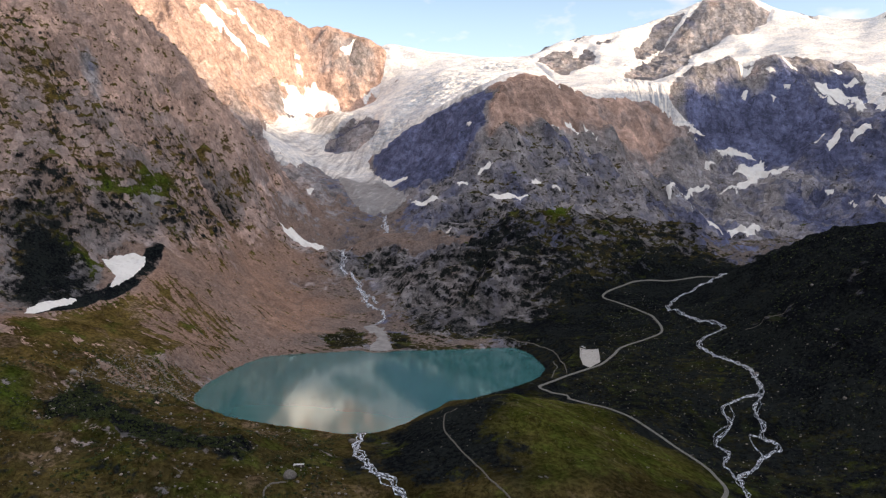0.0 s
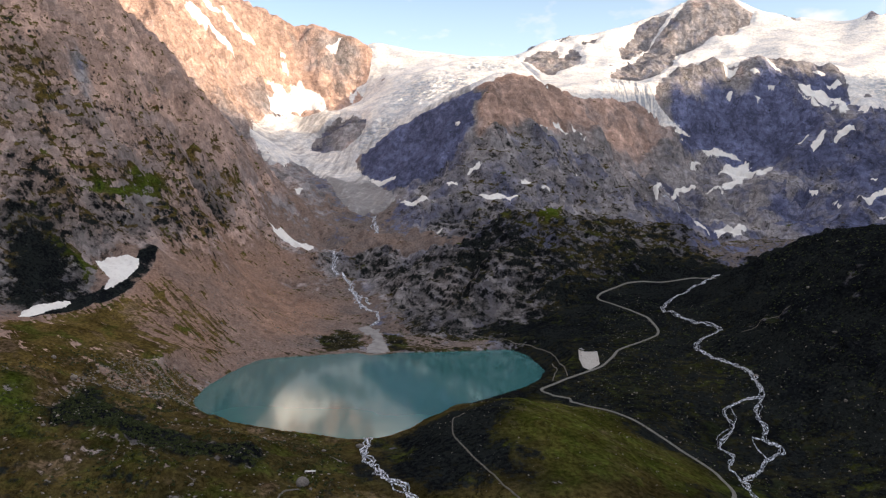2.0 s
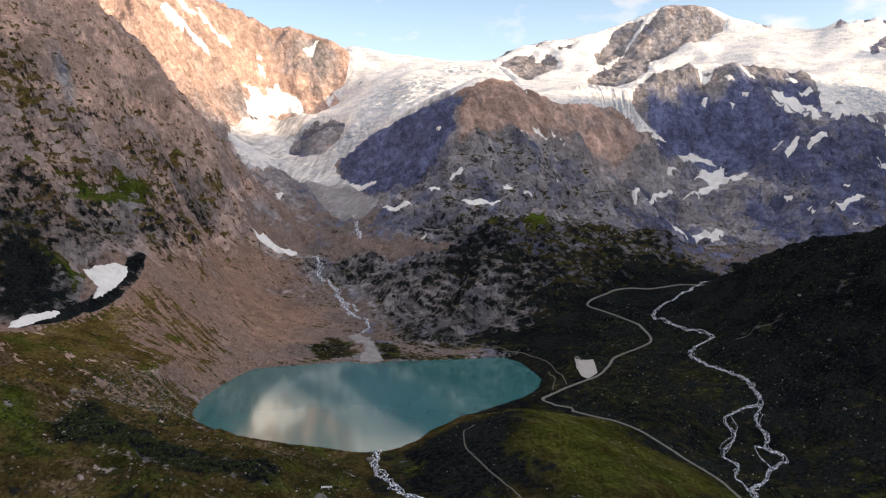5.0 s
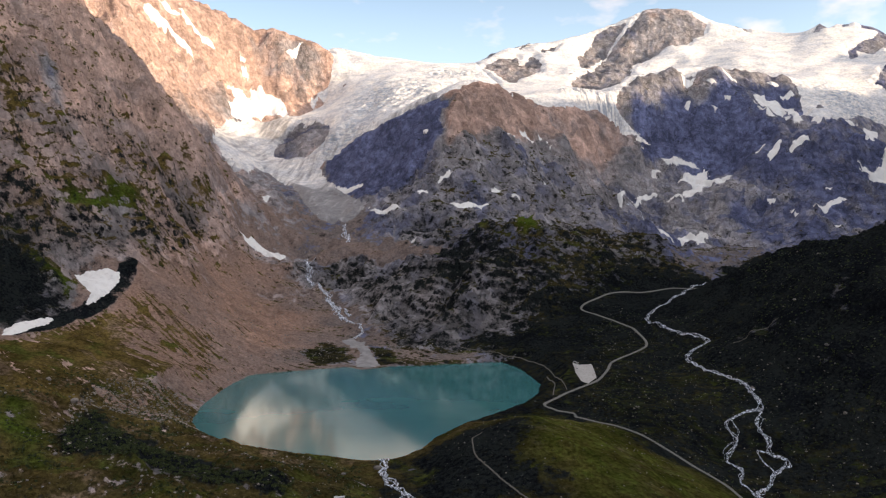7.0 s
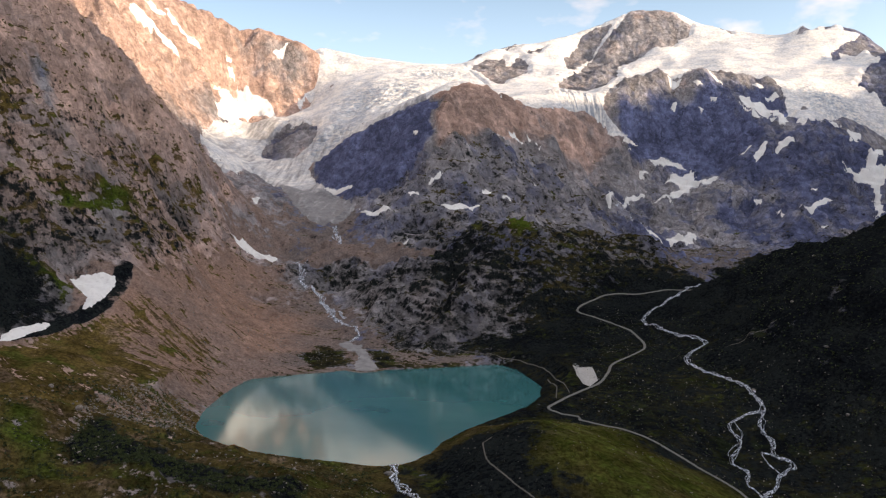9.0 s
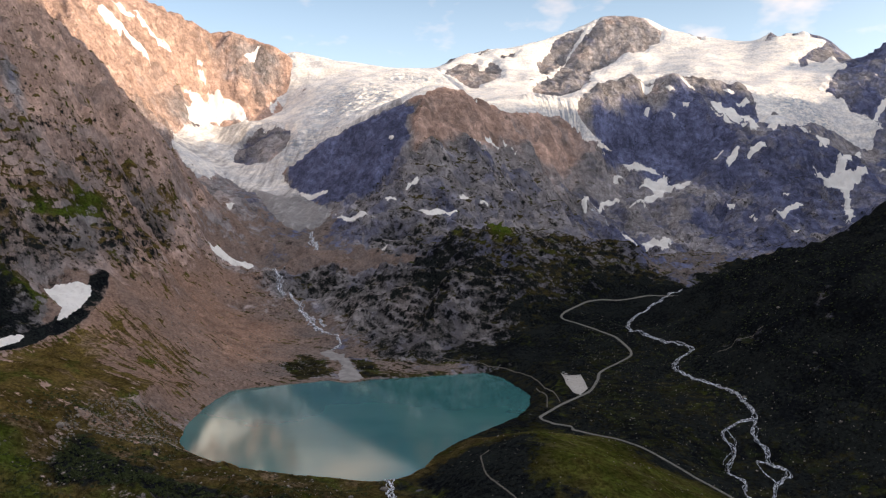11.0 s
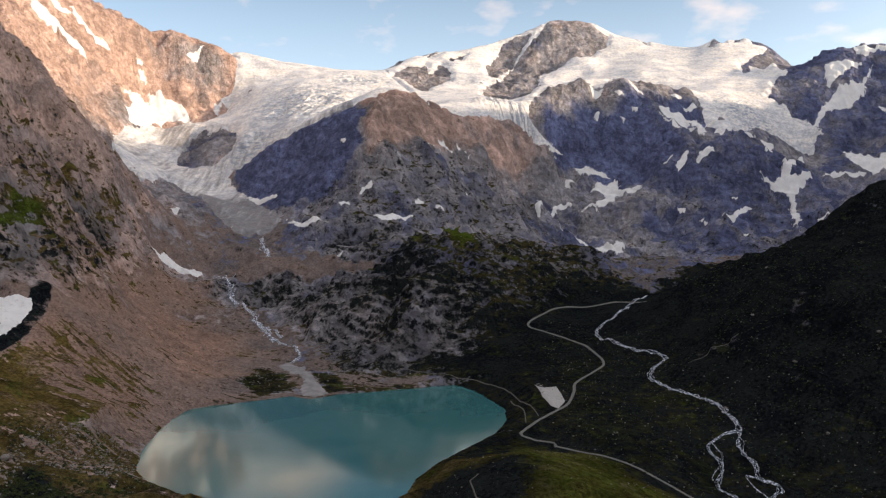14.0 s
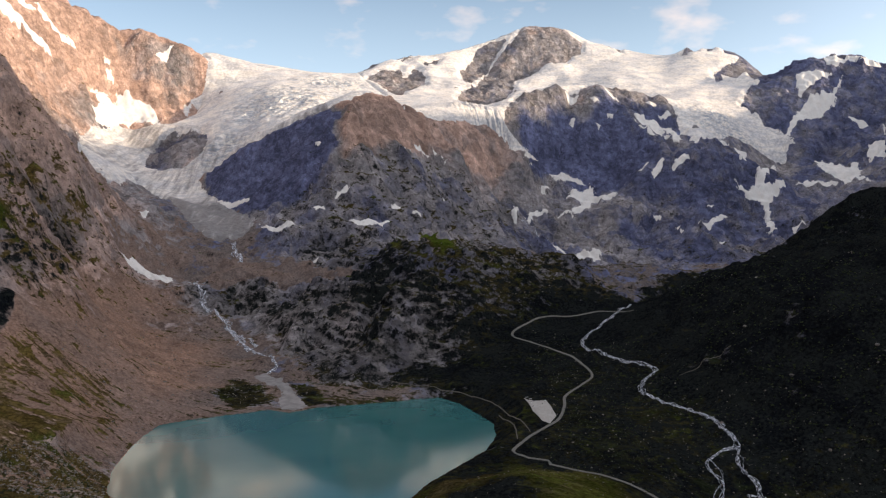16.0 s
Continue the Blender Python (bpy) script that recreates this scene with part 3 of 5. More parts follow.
def wave(x, y, seed=0):
    """Smooth noise from -1 to 1, with steps of 1."""
    fx, fy = np.floor(x), np.floor(y)
    ix, iy = fx.astype(np.int32).view(np.uint32), fy.astype(np.int32).view(np.uint32)
    fx, fy = (x - fx).astype(np.float32), (y - fy).astype(np.float32)
    total = 0.0
    sx, sy = fx * fx * fx * (fx * (fx * 6 - 15) + 10), fy * fy * fy * (fy * (fy * 6 - 15) + 10)
    for dx in (0, 1):
        for dy in (0, 1):
            h = hashed(ix + np.uint32(dx), iy + np.uint32(dy), seed)
            g = TURN_COS[h] * (fx - np.float32(dx)) + TURN_SIN[h] * (fy - np.float32(dy))
            total = total + g * (sx if dx else 1 - sx) * (sy if dy else 1 - sy)
    return total * 1.5


def layers(x, y, size, count, seed=0, gain=0.5):
    """Layered noise of which the widest waves are size metres long."""
    total, amp = 0.0, 1.0
    for k in range(count):
        c, s = math.cos(1.3 * k), math.sin(1.3 * k)
        total = total + amp * wave((c * x + s * y) / size + 17.3 * k, (c * y - s * x) / size - 9.1 * k, seed + k)
        size, amp = size * 0.5, amp * gain
    return total


def crags(x, y, size, count, seed=0, gain=0.55):
    """Sharp-crested layered noise, about 0 in the mean."""
    total, amp, norm = 0.0, 1.0, 0.0
    for k in range(count):
        c, s = math.cos(0.9 * k + 0.4), math.sin(0.9 * k + 0.4)
        v = 1 - 2 * np.abs(wave((c * x + s * y) / size + 5.7 * k, (c * y - s * x) / size + 3.3 * k, seed + k))
        total = total + amp * (v - 0.35)
        size, amp = size * 0.5, amp * gain
    return total


def along(line, step):
    """Places every step metres along a line of points."""
    got = [line[0]]
    for a, b in zip(line, line[1:]):
        a, b = np.array(a, float), np.array(b, float)
        k = max(1, int(np.linalg.norm((b - a)[:2]) / step))
        got += [tuple(a + (b - a) * i / k) for i in range(1, k + 1)]
    return np.array(got, float)


def curve_through(line, step):
    """A rounded line through the points, sampled about every step metres."""
    p = np.array(line, float)
    p = np.vstack([2 * p[0] - p[1], p, 2 * p[-1] - p[-2]])
    got = []
    for i in range(1, len(p) - 2):
        k = max(2, int(np.linalg.norm(p[i + 1] - p[i]) / step))
        for t in np.arange(k) / k:
            got.append(0.5 * (2 * p[i] + (p[i + 1] - p[i - 1]) * t + (2 * p[i - 1] - 5 * p[i] + 4 * p[i + 1] - p[i + 2]) * t * t
                              + (3 * p[i] - p[i - 1] - 3 * p[i + 1] + p[i + 2]) * t ** 3))
    got.append(p[-2])
    return np.array(got)


def line_distance(x, y, line):
    best = np.full(x.shape, 1e9)
    for a, b in zip(line, line[1:]):
        ex, ey = b[0] - a[0], b[1] - a[1]
        t = np.clip(((x - a[0]) * ex + (y - a[1]) * ey) / (ex * ex + ey * ey + 1e-9), 0, 1)
        best = np.minimum(best, (x - a[0] - t * ex) ** 2 + (y - a[1] - t * ey) ** 2)
    return np.sqrt(best)


def inside(x, y, ring):
    got = np.zeros(x.shape, bool)
    for a, b in zip(ring, ring[1:] + ring[:1]):
        if a[1] != b[1]:
            got ^= ((a[1] > y) != (b[1] > y)) & (x < (b[0] - a[0]) * (y - a[1]) / (b[1] - a[1]) + a[0])
    return got


def ring_depth(x, y, ring, reach=90.0):
    """Metres inside (plus) or outside (minus) of a ring, as far as reach."""
    xs, ys = [p[0] for p in ring], [p[1] for p in ring]
    d = np.full(x.shape, -reach)
    near = (x > min(xs) - reach) & (x < max(xs) + reach) & (y > min(ys) - reach) & (y < max(ys) + reach)
    if near.any():
        px, py = x[near], y[near]
        dist = np.minimum(line_distance(px, py, list(ring) + [ring[0]]), reach)
        d[near] = np.where(inside(px, py, list(ring)), dist, -dist)
    return d


ZONES = ["ground", "west", "moraine", "knoll", "steps", "dome", "sunridge", "glacier", "peak", "plateau", "dark", "east", "hill", "surround"]
knots, knot_zone, knot_rough = [], [], []
for zone, rough, cover, edge, places in RELIEF:
    pts = along(places, 75.0) if edge else np.array(places, float)
    knots.append(pts)
    knot_zone += [ZONES.index(zone)] * len(pts)
    knot_rough += [(rough, *cover)] * len(pts)
knots, knot_zone, knot_rough = np.vstack(knots), np.array(knot_zone), np.array(knot_rough)
keep = np.ones(len(knots), bool)
for i in range(len(knots)):
    keep[i] = not (np.hypot(*(knots[:i][keep[:i]] - knots[i])[:, :2].T) < 6).any() if i else True
knots, knot_zone, knot_rough = knots[keep], knot_zone[keep], knot_rough[keep]


def solve_relief():
    n = len(knots)
    d = np.hypot(knots[:, None, 0] - knots[None, :, 0], knots[:, None, 1] - knots[None, :, 1])
    a = np.zeros((n + 3, n + 3))
    a[:n, :n] = d - 3.0 * np.eye(n)
    a[:n, n:] = np.column_stack([np.ones(n), knots[:, 0] / 1000, knots[:, 1] / 1000])
    a[n:, :n] = a[:n, n:].T
    return np.linalg.solve(a, np.concatenate([knots[:, 2], np.zeros(3)]))


WEIGHTS = solve_relief()


def base_land(x, y):
    """For flat arrays: height of the smooth land, its roughness and covers (five columns), distance to the nearest knot, zone."""
    z, near, zone = (np.empty(len(x)) for _ in range(3))
    mix = np.empty((len(x), 5))
    kx, ky = knots[:, 0].astype(np.float32), knots[:, 1].astype(np.float32)
    for i in range(0, len(x), 20000):
        s = slice(i, i + 20000)
        d = np.sqrt((x[s, None].astype(np.float32) - kx) ** 2 + (y[s, None].astype(np.float32) - ky) ** 2)
        z[s] = d @ WEIGHTS[:-3] + WEIGHTS[-3] + WEIGHTS[-2] * x[s] / 1000 + WEIGHTS[-1] * y[s] / 1000
        k = d.argmin(1)
        near[s], zone[s] = d[np.arange(len(k)), k], knot_zone[k]
        d += 25
        w = 1 / (d * d * d)
        mix[s] = (w @ knot_rough) / w.sum(1)[:, None]
    return z, mix, near, zone.astype(int)


def gullies(x, y, fall, size=62, count=3, seed=31, long=3.4):
    """Ribs and gullies that run down the slopes; fall: the downhill slope, two columns."""
    steep = np.hypot(fall[:, 0], fall[:, 1])
    total, weight = np.zeros(len(x)), np.full(len(x), 1e-6)
    for k, way in enumerate((0.64, 0.0, -0.64, -1.3)):
        dx, dy = math.sin(way), -math.cos(way)
        w = np.maximum((fall[:, 0] * dx + fall[:, 1] * dy) / (steep + 1e-6), 0) ** 3
        i = np.flatnonzero(w > 0.03)
        px, py = x[i], y[i]
        across, down = px * dy - py * dx, px * dx + py * dy
        total[i] += w[i] * crags(across + size / 7 * layers(px, py, 2 * size, 2, 60), down / long, size, count, seed + 10 * k)
        weight[i] += w[i]
    return total / weight * np.clip(steep / 0.55, 0, 1)


RIBS = []


def rib(rise, wide, line):
    """A sharp rib of rock (rise above 0) or a gully (below 0) along a line, in metres."""
    RIBS.append((rise, wide, line))


# dark mountain and its shoulder; the dome; the summit; the sunlit ridge; rock steps; the steep mountainside
rib(20, 45, [(1281, 3600), (1249, 3543), (1197, 3457)])
rib(-30, 40, [(1335, 3574), (1291, 3490), (1194, 3405)])
rib(18, 45, [(1471, 3549), (1413, 3542), (1339, 3499), (1270, 3440)])
rib(34, 50, [(1423, 3544), (1503, 3422), (1573, 3282), (1555, 3090)])
rib(-26, 45, [(1437, 3435), (1483, 3344), (1447, 3236), (1387, 3252)])
rib(30, 55, [(1638, 2979), (1505, 3029), (1379, 3098), (1221, 2970)])
rib(24, 50, [(1796, 3426), (1643, 2962), (1709, 2861), (1674, 2628)])
rib(-30, 45, [(1420, 2991), (1318, 2884), (1280, 2780)])
rib(36, 50, [(212, 2870), (168, 2674), (98, 2610), (25, 2606)])
rib(-26, 60, [(47, 2902), (-33, 2932), (-127, 2946)])
rib(20, 45, [(514, 3013), (582, 2937), (728, 3095)])
rib(-34, 34, [(939, 3362), (838, 3227), (809, 3167), (792, 2912), (814, 2748), (800, 2600)])
rib(28, 60, [(319, 2649), (454, 2746), (584, 2732), (610, 2469)])
rib(-24, 60, [(264, 2547), (346, 2475), (412, 2401)])
rib(30, 60, [(1413, 4499), (1324, 4437), (1200, 4192)])
rib(-34, 40, [(-649, 4061), (-680, 3955), (-653, 3929)])
rib(34, 45, [(-556, 4045), (-524, 4015), (-536, 3932)])
rib(-30, 35, [(-458, 4087), (-480, 4004), (-460, 3963)])
rib(30, 40, [(-353, 4150), (-370, 4090), (-426, 3980)])
rib(26, 60, [(-902, 3628), (-811, 3698), (-741, 3638)])
rib(-26, 60, [(-976, 3440), (-884, 3463), (-794, 3512)])
rib(-24, 24, [(192, 1752), (129, 1704), (81, 1650), (30, 1548)])
rib(16, 22, [(195, 1635), (124, 1548), (61, 1482), (24, 1418)])
rib(-14, 20, [(-37, 1751), (-87, 1701), (-110, 1612)])
rib(14, 24, [(13, 1766), (-50, 1737), (-82, 1622)])
rib(-16, 22, [(-679, 1452), (-626, 1430), (-595, 1388)])
rib(14, 26, [(-660, 1644), (-605, 1700), (-537, 1687)])
rib(-16, 24, [(-631, 1794), (-562, 1833), (-510, 1862)])


def ribbed(x, y):
    total = np.zeros(len(x))
    for rise, wide, line in RIBS:
        gap = 3 * wide
        i = np.flatnonzero((x > min(p[0] for p in line) - gap) & (x < max(p[0] for p in line) + gap)
                           & (y > min(p[1] for p in line) - gap) & (y < max(p[1] for p in line) + gap))
        if len(i):
            px, py = x[i], y[i]
            d = line_distance(px + 0.4 * wide * layers(px, py, 3 * wide, 3, 161), py + 0.4 * wide * layers(px, py, 3 * wide, 3, 171), line) / wide
            total[i] += rise * np.clip(1 - d / 1.8, 0, 1) ** 1.4
    return total


def ledges(x, y, z, step, seed):
    """Benches and short cliffs along tilted beds of rock, step metres apart."""
    bed = (z + 0.20 * x - 0.10 * y + 0.8 * step * layers(x, y, 7 * step, 3, seed)) / step
    f = bed - np.floor(bed)
    return step * (np.clip((f - 0.52) / 0.36, 0, 1) - f) * np.clip(0.45 + 0.9 * layers(x, y, 9 * step, 2, seed + 5), 0, 1)


def dressed(x, y, z, mix, near, fall=None):
    """The height with crags, gullies, hummocks and the lake's bed."""
    calm = 1 - 0.85 * np.exp(-(line_distance(x, y, ROAD_LINE) / 16) ** 2)
    rough = mix[:, 0] * calm
    wide = np.clip(near / 140, 0.12, 1.0)
    bent = 22 * layers(x, y, 130, 2, 41)
    far = np.clip((np.hypot(x + 80, y - 40) - 1900) / 900, 0, 1)
    z = z + rough * (46 * crags(x, y, 240, 3, 3) * wide + 15.0 * crags(x + bent, y - bent, 92, 2, 7) + 5.5 * (1 - far) * crags(x, y, 34, 3, 11) + 7.0 * far * crags(x, y, 66, 2, 11)) + layers(x, y, 90, 4, 23) * (1.8 * calm + 3 * rough)
    z = z + ribbed(x, y)
    if fall is not None:
        bare = np.clip(rough - 0.1, 0.0, 1)
        held = np.clip(near / 110, 0.35, 1.0)
        z = z + bare * held * (17.0 * gullies(x, y, fall) + 38.0 * far * gullies(x, y, fall, 170, 2, 331, 2.6) + (5.0 + 3.0 * far) * gullies(x, y, fall, 27, 2, 231, 2.2))
        z = z + bare * ((1 - far) * ledges(x, y, z, 17.0, 81) + far * ledges(x, y, z, 34.0, 91))
    inner = ring_depth(x, y, SHORE) + 1.6 * layers(x, y, 26, 3, 51)
    out_ = -inner
    shore = np.clip(z, 0.35 + 0.04 * out_, 0.35 + 0.45 * out_ + 60 * np.clip(out_ / 85, 0, 1) ** 3)
    return np.where(inner > 0, -0.3 - 0.25 * inner, np.where(out_ < 85, shore, z))


HUB = (-80.0, 40.0)
BEAR = np.arange(36.0, -50.01, -0.078)
REACH = np.concatenate([np.geomspace(330, 1120, 290)[:-1], np.geomspace(1120, 4990, 672)])
if len(BEAR) % 2 == 0:
    BEAR = BEAR[:-1]


def between(v, n, m):
    """A grid of every second row and column, filled up to n by m."""
    full = np.empty((n, m) + v.shape[2:])
    full[::2, ::2] = v
    full[1::2, ::2] = (v[:-1] + v[1:]) / 2
    full[:, 1::2] = (full[:, :-1:2] + full[:, 2::2]) / 2
    return full


def fan(bearings, radii):
    a, r = np.meshgrid(np.radians(bearings), radii, indexing="ij")
    return (HUB[0] - r * np.sin(a)).ravel(), (HUB[1] + r * np.cos(a)).ravel()


def fine_land():
    n, m = len(BEAR), len(REACH)
    hx, hy = fan(BEAR[::2], REACH[::2])
    half = ((n + 1) // 2, (m + 1) // 2)
    z, mix, near, zone = base_land(hx, hy)
    gz, gx, gy = (np.gradient(v.reshape(half)) for v in (z, hx, hy))
    det = gx[0] * gy[1] - gx[1] * gy[0]
    fall = -np.stack([gz[0] * gy[1] - gz[1] * gy[0], gz[1] * gx[0] - gz[0] * gx[1]], -1) / det[..., None]
    fall = between(fall, n, m).reshape(-1, 2)
    z, near = between(z.reshape(half), n, m).ravel(), between(near.reshape(half), n, m).ravel()
    mix = between(mix.reshape(*half, 5), n, m).reshape(-1, 5)
    zone = np.repeat(np.repeat(zone.reshape(half), 2, 0), 2, 1)[:n, :m].ravel()
    x, y = fan(BEAR, REACH)
    for i in range(0, len(x), 60000):
        k = slice(i, i + 60000)
        z[k] = dressed(x[k], y[k], z[k], mix[k], near[k], fall[k])
    return np.column_stack([x, y, z]), mix, zone


LAND, LAND_MIX, LAND_ZONE = fine_land()
LAND_Z = LAND[:, 2].reshape(len(BEAR), len(REACH))


def height(x, y):
    """Height of the land's surface at places that the flight sees."""
    dx, dy = np.asarray(x, float) - HUB[0], np.asarray(y, float) - HUB[1]
    a = (BEAR[0] - np.degrees(np.arctan2(-dx, dy))) / (BEAR[0] - BEAR[1])
    r = np.interp(np.hypot(dx, dy), REACH, np.arange(len(REACH)))
    a, r = np.clip(a, 0, len(BEAR) - 1.001), np.clip(r, 0, len(REACH) - 1.001)
    i, j = a.astype(int), r.astype(int)
    f, g = a - i, r - j
    return (LAND_Z[i, j] * (1 - f) + LAND_Z[i + 1, j] * f) * (1 - g) + (LAND_Z[i, j + 1] * (1 - f) + LAND_Z[i + 1, j + 1] * f) * g

# ---- what covers the land, place by place ----
COVERS = []


def cover(mix, soft, ring, lush=0.0):
    """A stretch of grass, scree, warm rock and heath in these shares, with edges soft metres wide."""
    COVERS.append((mix, soft, ring, lush))


cover((0.95, 0, 0.5, 0), 12, [(-618, 1417), (-617, 1478), (-594, 1479), (-570, 1524), (-580, 1627), (-559, 1644), (-544, 1648), (-543, 1550), (-547, 1528), (-568, 1486), (-586, 1454), (-606, 1407)], lush=1.0)
cover((0.9, 0, 0.5, 0.1), 10, [(-611, 1282), (-599, 1292), (-575, 1294), (-548, 1286), (-545, 1253), (-571, 1260), (-596, 1262)], lush=1.0)
cover((0.6, 0, 0.3, 0.9), 25, [(-657, 1258), (-610, 1278), (-561, 1253), (-541, 1220), (-557, 1162), (-588, 1098)])
cover((0.45, 0, 0.55, 0.48), 40, [(-660, 1306), (-610, 1394), (-535, 1539), (-495, 1499), (-503, 1392), (-555, 1359), (-608, 1295), (-649, 1278)])
cover((0.85, 0.4, 0.9, 0), 18, [(-492, 1238), (-467, 1251), (-420, 1209), (-343, 1132), (-379, 1058), (-430, 984), (-432, 848), (-457, 829), (-548, 1024), (-525, 1134)])
cover((0.05, 1, 0.95, 0), 8, [(-480, 1385), (-456, 1348), (-399, 1255), (-349, 1175), (-371, 1139), (-447, 1250), (-481, 1255), (-478, 1317)])
cover((0.62, 0.6, 0.7, 0.3), 10, [(-369, 736), (-411, 895), (-397, 981), (-380, 1034), (-331, 1059), (-305, 986), (-303, 860), (-338, 863), (-375, 874), (-379, 819)])
cover((0.6, 0, 0.3, 0.95), 10, [(-380, 778), (-384, 834), (-367, 849), (-315, 749), (-287, 754), (-212, 670), (-158, 669), (-163, 636), (-214, 635), (-278, 667), (-324, 688), (-355, 709)])
cover((1, 0, 0.9, 0), 6, [(331, 2350), (374, 2318), (271, 1763), (242, 1753), (227, 1777)], lush=1.0)
cover((1, 0, 0.7, -0.15), 24, [(58, 791), (105, 934), (152, 882), (192, 814), (223, 744), (223, 706), (81, 627), (58, 666), (51, 703)], lush=0.6)
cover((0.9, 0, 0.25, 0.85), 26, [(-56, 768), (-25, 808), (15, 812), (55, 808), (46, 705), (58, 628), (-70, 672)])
# the dome's shaded left face, its shade painted as blue-dark rock
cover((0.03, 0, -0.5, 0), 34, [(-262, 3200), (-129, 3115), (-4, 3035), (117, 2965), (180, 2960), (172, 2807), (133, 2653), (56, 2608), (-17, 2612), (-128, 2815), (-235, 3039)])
# deep shade on the dark mountain's face, also painted as blue-dark rock
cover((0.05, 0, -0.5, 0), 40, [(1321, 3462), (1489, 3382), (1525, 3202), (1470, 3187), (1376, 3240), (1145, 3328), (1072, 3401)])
# shade along the moraine's trough, painted as a strip of dark heath
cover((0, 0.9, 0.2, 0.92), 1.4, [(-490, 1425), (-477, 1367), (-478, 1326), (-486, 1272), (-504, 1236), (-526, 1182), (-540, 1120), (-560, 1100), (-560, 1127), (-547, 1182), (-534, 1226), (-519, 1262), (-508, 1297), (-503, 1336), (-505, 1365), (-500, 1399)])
cover((0.6, 0, 0.2, 0.66), 9, [(460, 968), (477, 964), (486, 948), (466, 929), (455, 945)])
cover((0.6, 0, 0.2, 0.66), 9, [(443, 861), (456, 850), (461, 834), (451, 828), (439, 847)])
cover((0.6, 0, 0.2, 0.66), 8, [(531, 1045), (537, 1026), (530, 1021), (525, 1032)])
cover((0.6, 0, 0.2, 0.66), 8, [(436, 938), (436, 914), (425, 904), (422, 915)])
cover((0.6, 0, 0.2, 0.66), 8, [(456, 899), (476, 895), (475, 891), (456, 891)])
cover((0.6, 0, 0.2, 0.66), 9, [(432, 823), (444, 814), (439, 808), (431, 817)])
cover((0.6, 0.2, 0.2, 0.68), 6, [(438, 1150), (491, 1103), (486, 1085), (433, 1101)])
cover((0.6, 0.2, 0.2, 0.7), 7, [(431, 856), (468, 851), (462, 836), (426, 835)])
cover((0.5, 0, 0.2, 0.68), 7, [(550, 1087), (567, 1075), (546, 1047), (535, 1059)])
cover((0.35, 0.1, 0.25, 0.3), 20, [(-118, 1966), (-49, 2008), (26, 1878), (2, 1690), (-56, 1738), (-118, 1906)])
cover((0.5, 0, 0.3, 0.62), 24, [(54, 1498), (115, 1557), (179, 1572), (179, 1513), (134, 1462), (80, 1450)])
cover((0.2, 0, 0.35, 0.4), 16, [(-32, 1450), (0, 1552), (39, 1506), (18, 1436), (-15, 1390)])
cover((0.3, 0, 0.1, 0.75), 30, [(75, 1899), (175, 1810), (191, 1675), (131, 1589), (68, 1629), (42, 1743)])
cover((0.5, 0, 0.3, 0.12), 60, [(213, 2543), (509, 2833), (591, 2752), (496, 2444), (283, 2423), (222, 2478)])
cover((0, 0.3, 0.68, 0), 40, [(499, 3042), (892, 3379), (978, 3339), (889, 3285), (754, 3138), (537, 2965)])
cover((0.2, 0, 0.3, 0.1), 14, [(-727, 1656), (-718, 1688), (-683, 1639), (-680, 1596)])
cover((0.45, 0.95, 0.8, 0), 16, [(-466, 1354), (-419, 1342), (-351, 1309), (-367, 1260), (-409, 1265), (-447, 1300)])
cover((0.8, 0.2, 0.3, 0.5), 7, [(-212, 1388), (-185, 1483), (-144, 1428), (-129, 1314), (-182, 1288)])
cover((0.8, 0.2, 0.3, 0.5), 7, [(-98, 1413), (-64, 1377), (-53, 1284), (-86, 1287)])
cover((0.6, 0.9, 0.8, 0.1), 12, [(-467, 1251), (-439, 1281), (-375, 1259), (-312, 1212), (-342, 1128), (-406, 1158)])
cover((0.35, 0.6, 0.12, 0.22), 16, [(537, 1710), (937, 2513), (1123, 2631), (1090, 2387), (709, 1709), (596, 1595), (560, 1638)])
cover((0.5, 0, 0.3, 0.62), 26, [(-59, 1616), (6, 1752), (72, 1800), (174, 1718), (233, 1591), (220, 1475), (146, 1410), (47, 1420), (-25, 1394)])
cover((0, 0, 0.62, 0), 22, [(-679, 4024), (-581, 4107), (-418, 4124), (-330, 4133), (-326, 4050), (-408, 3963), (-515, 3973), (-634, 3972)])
cover((0.1, 0.8, 0.35, 0), 20, [(-255, 2385), (-122, 2248), (90, 1850), (-118, 1978), (-232, 2049)])

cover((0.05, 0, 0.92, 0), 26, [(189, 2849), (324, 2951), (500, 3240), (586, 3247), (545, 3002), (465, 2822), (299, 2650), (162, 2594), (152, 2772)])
cover((0, 0.25, 0.85, 0), 30, [(511, 3046), (901, 3401), (1011, 3358), (861, 3265), (663, 3041), (532, 2944)])
cover((0.30, 0, 0.30, 0.26), 40, [(175, 2545), (377, 2667), (610, 2835), (697, 2779), (437, 2426), (245, 2416)])
cover((0.22, 0.2, 0.36, 0.46), 24, [(-179, 1990), (-4, 1896), (72, 1623), (11, 1442), (-48, 1478), (-136, 1829)])
cover((0.22, 0.1, 0.38, 0.48), 20, [(10, 1429), (126, 1598), (176, 1564), (144, 1445), (45, 1381)])
cover((0.52, 0.9, 0.9, 0), 14, [(-481, 1308), (-420, 1357), (-371, 1291), (-324, 1172), (-339, 1092), (-400, 1110), (-491, 1242)])
cover((1.05, 0, 0.18, 0.55), 18, [(321, 1132), (368, 1124), (362, 987), (365, 926), (333, 911), (296, 961)])
cover((0.9, 0.1, 0.5, 0.2), 10, [(-454, 831), (-414, 795), (-372, 720), (-355, 663), (-390, 708), (-415, 727)], lush=0.8)
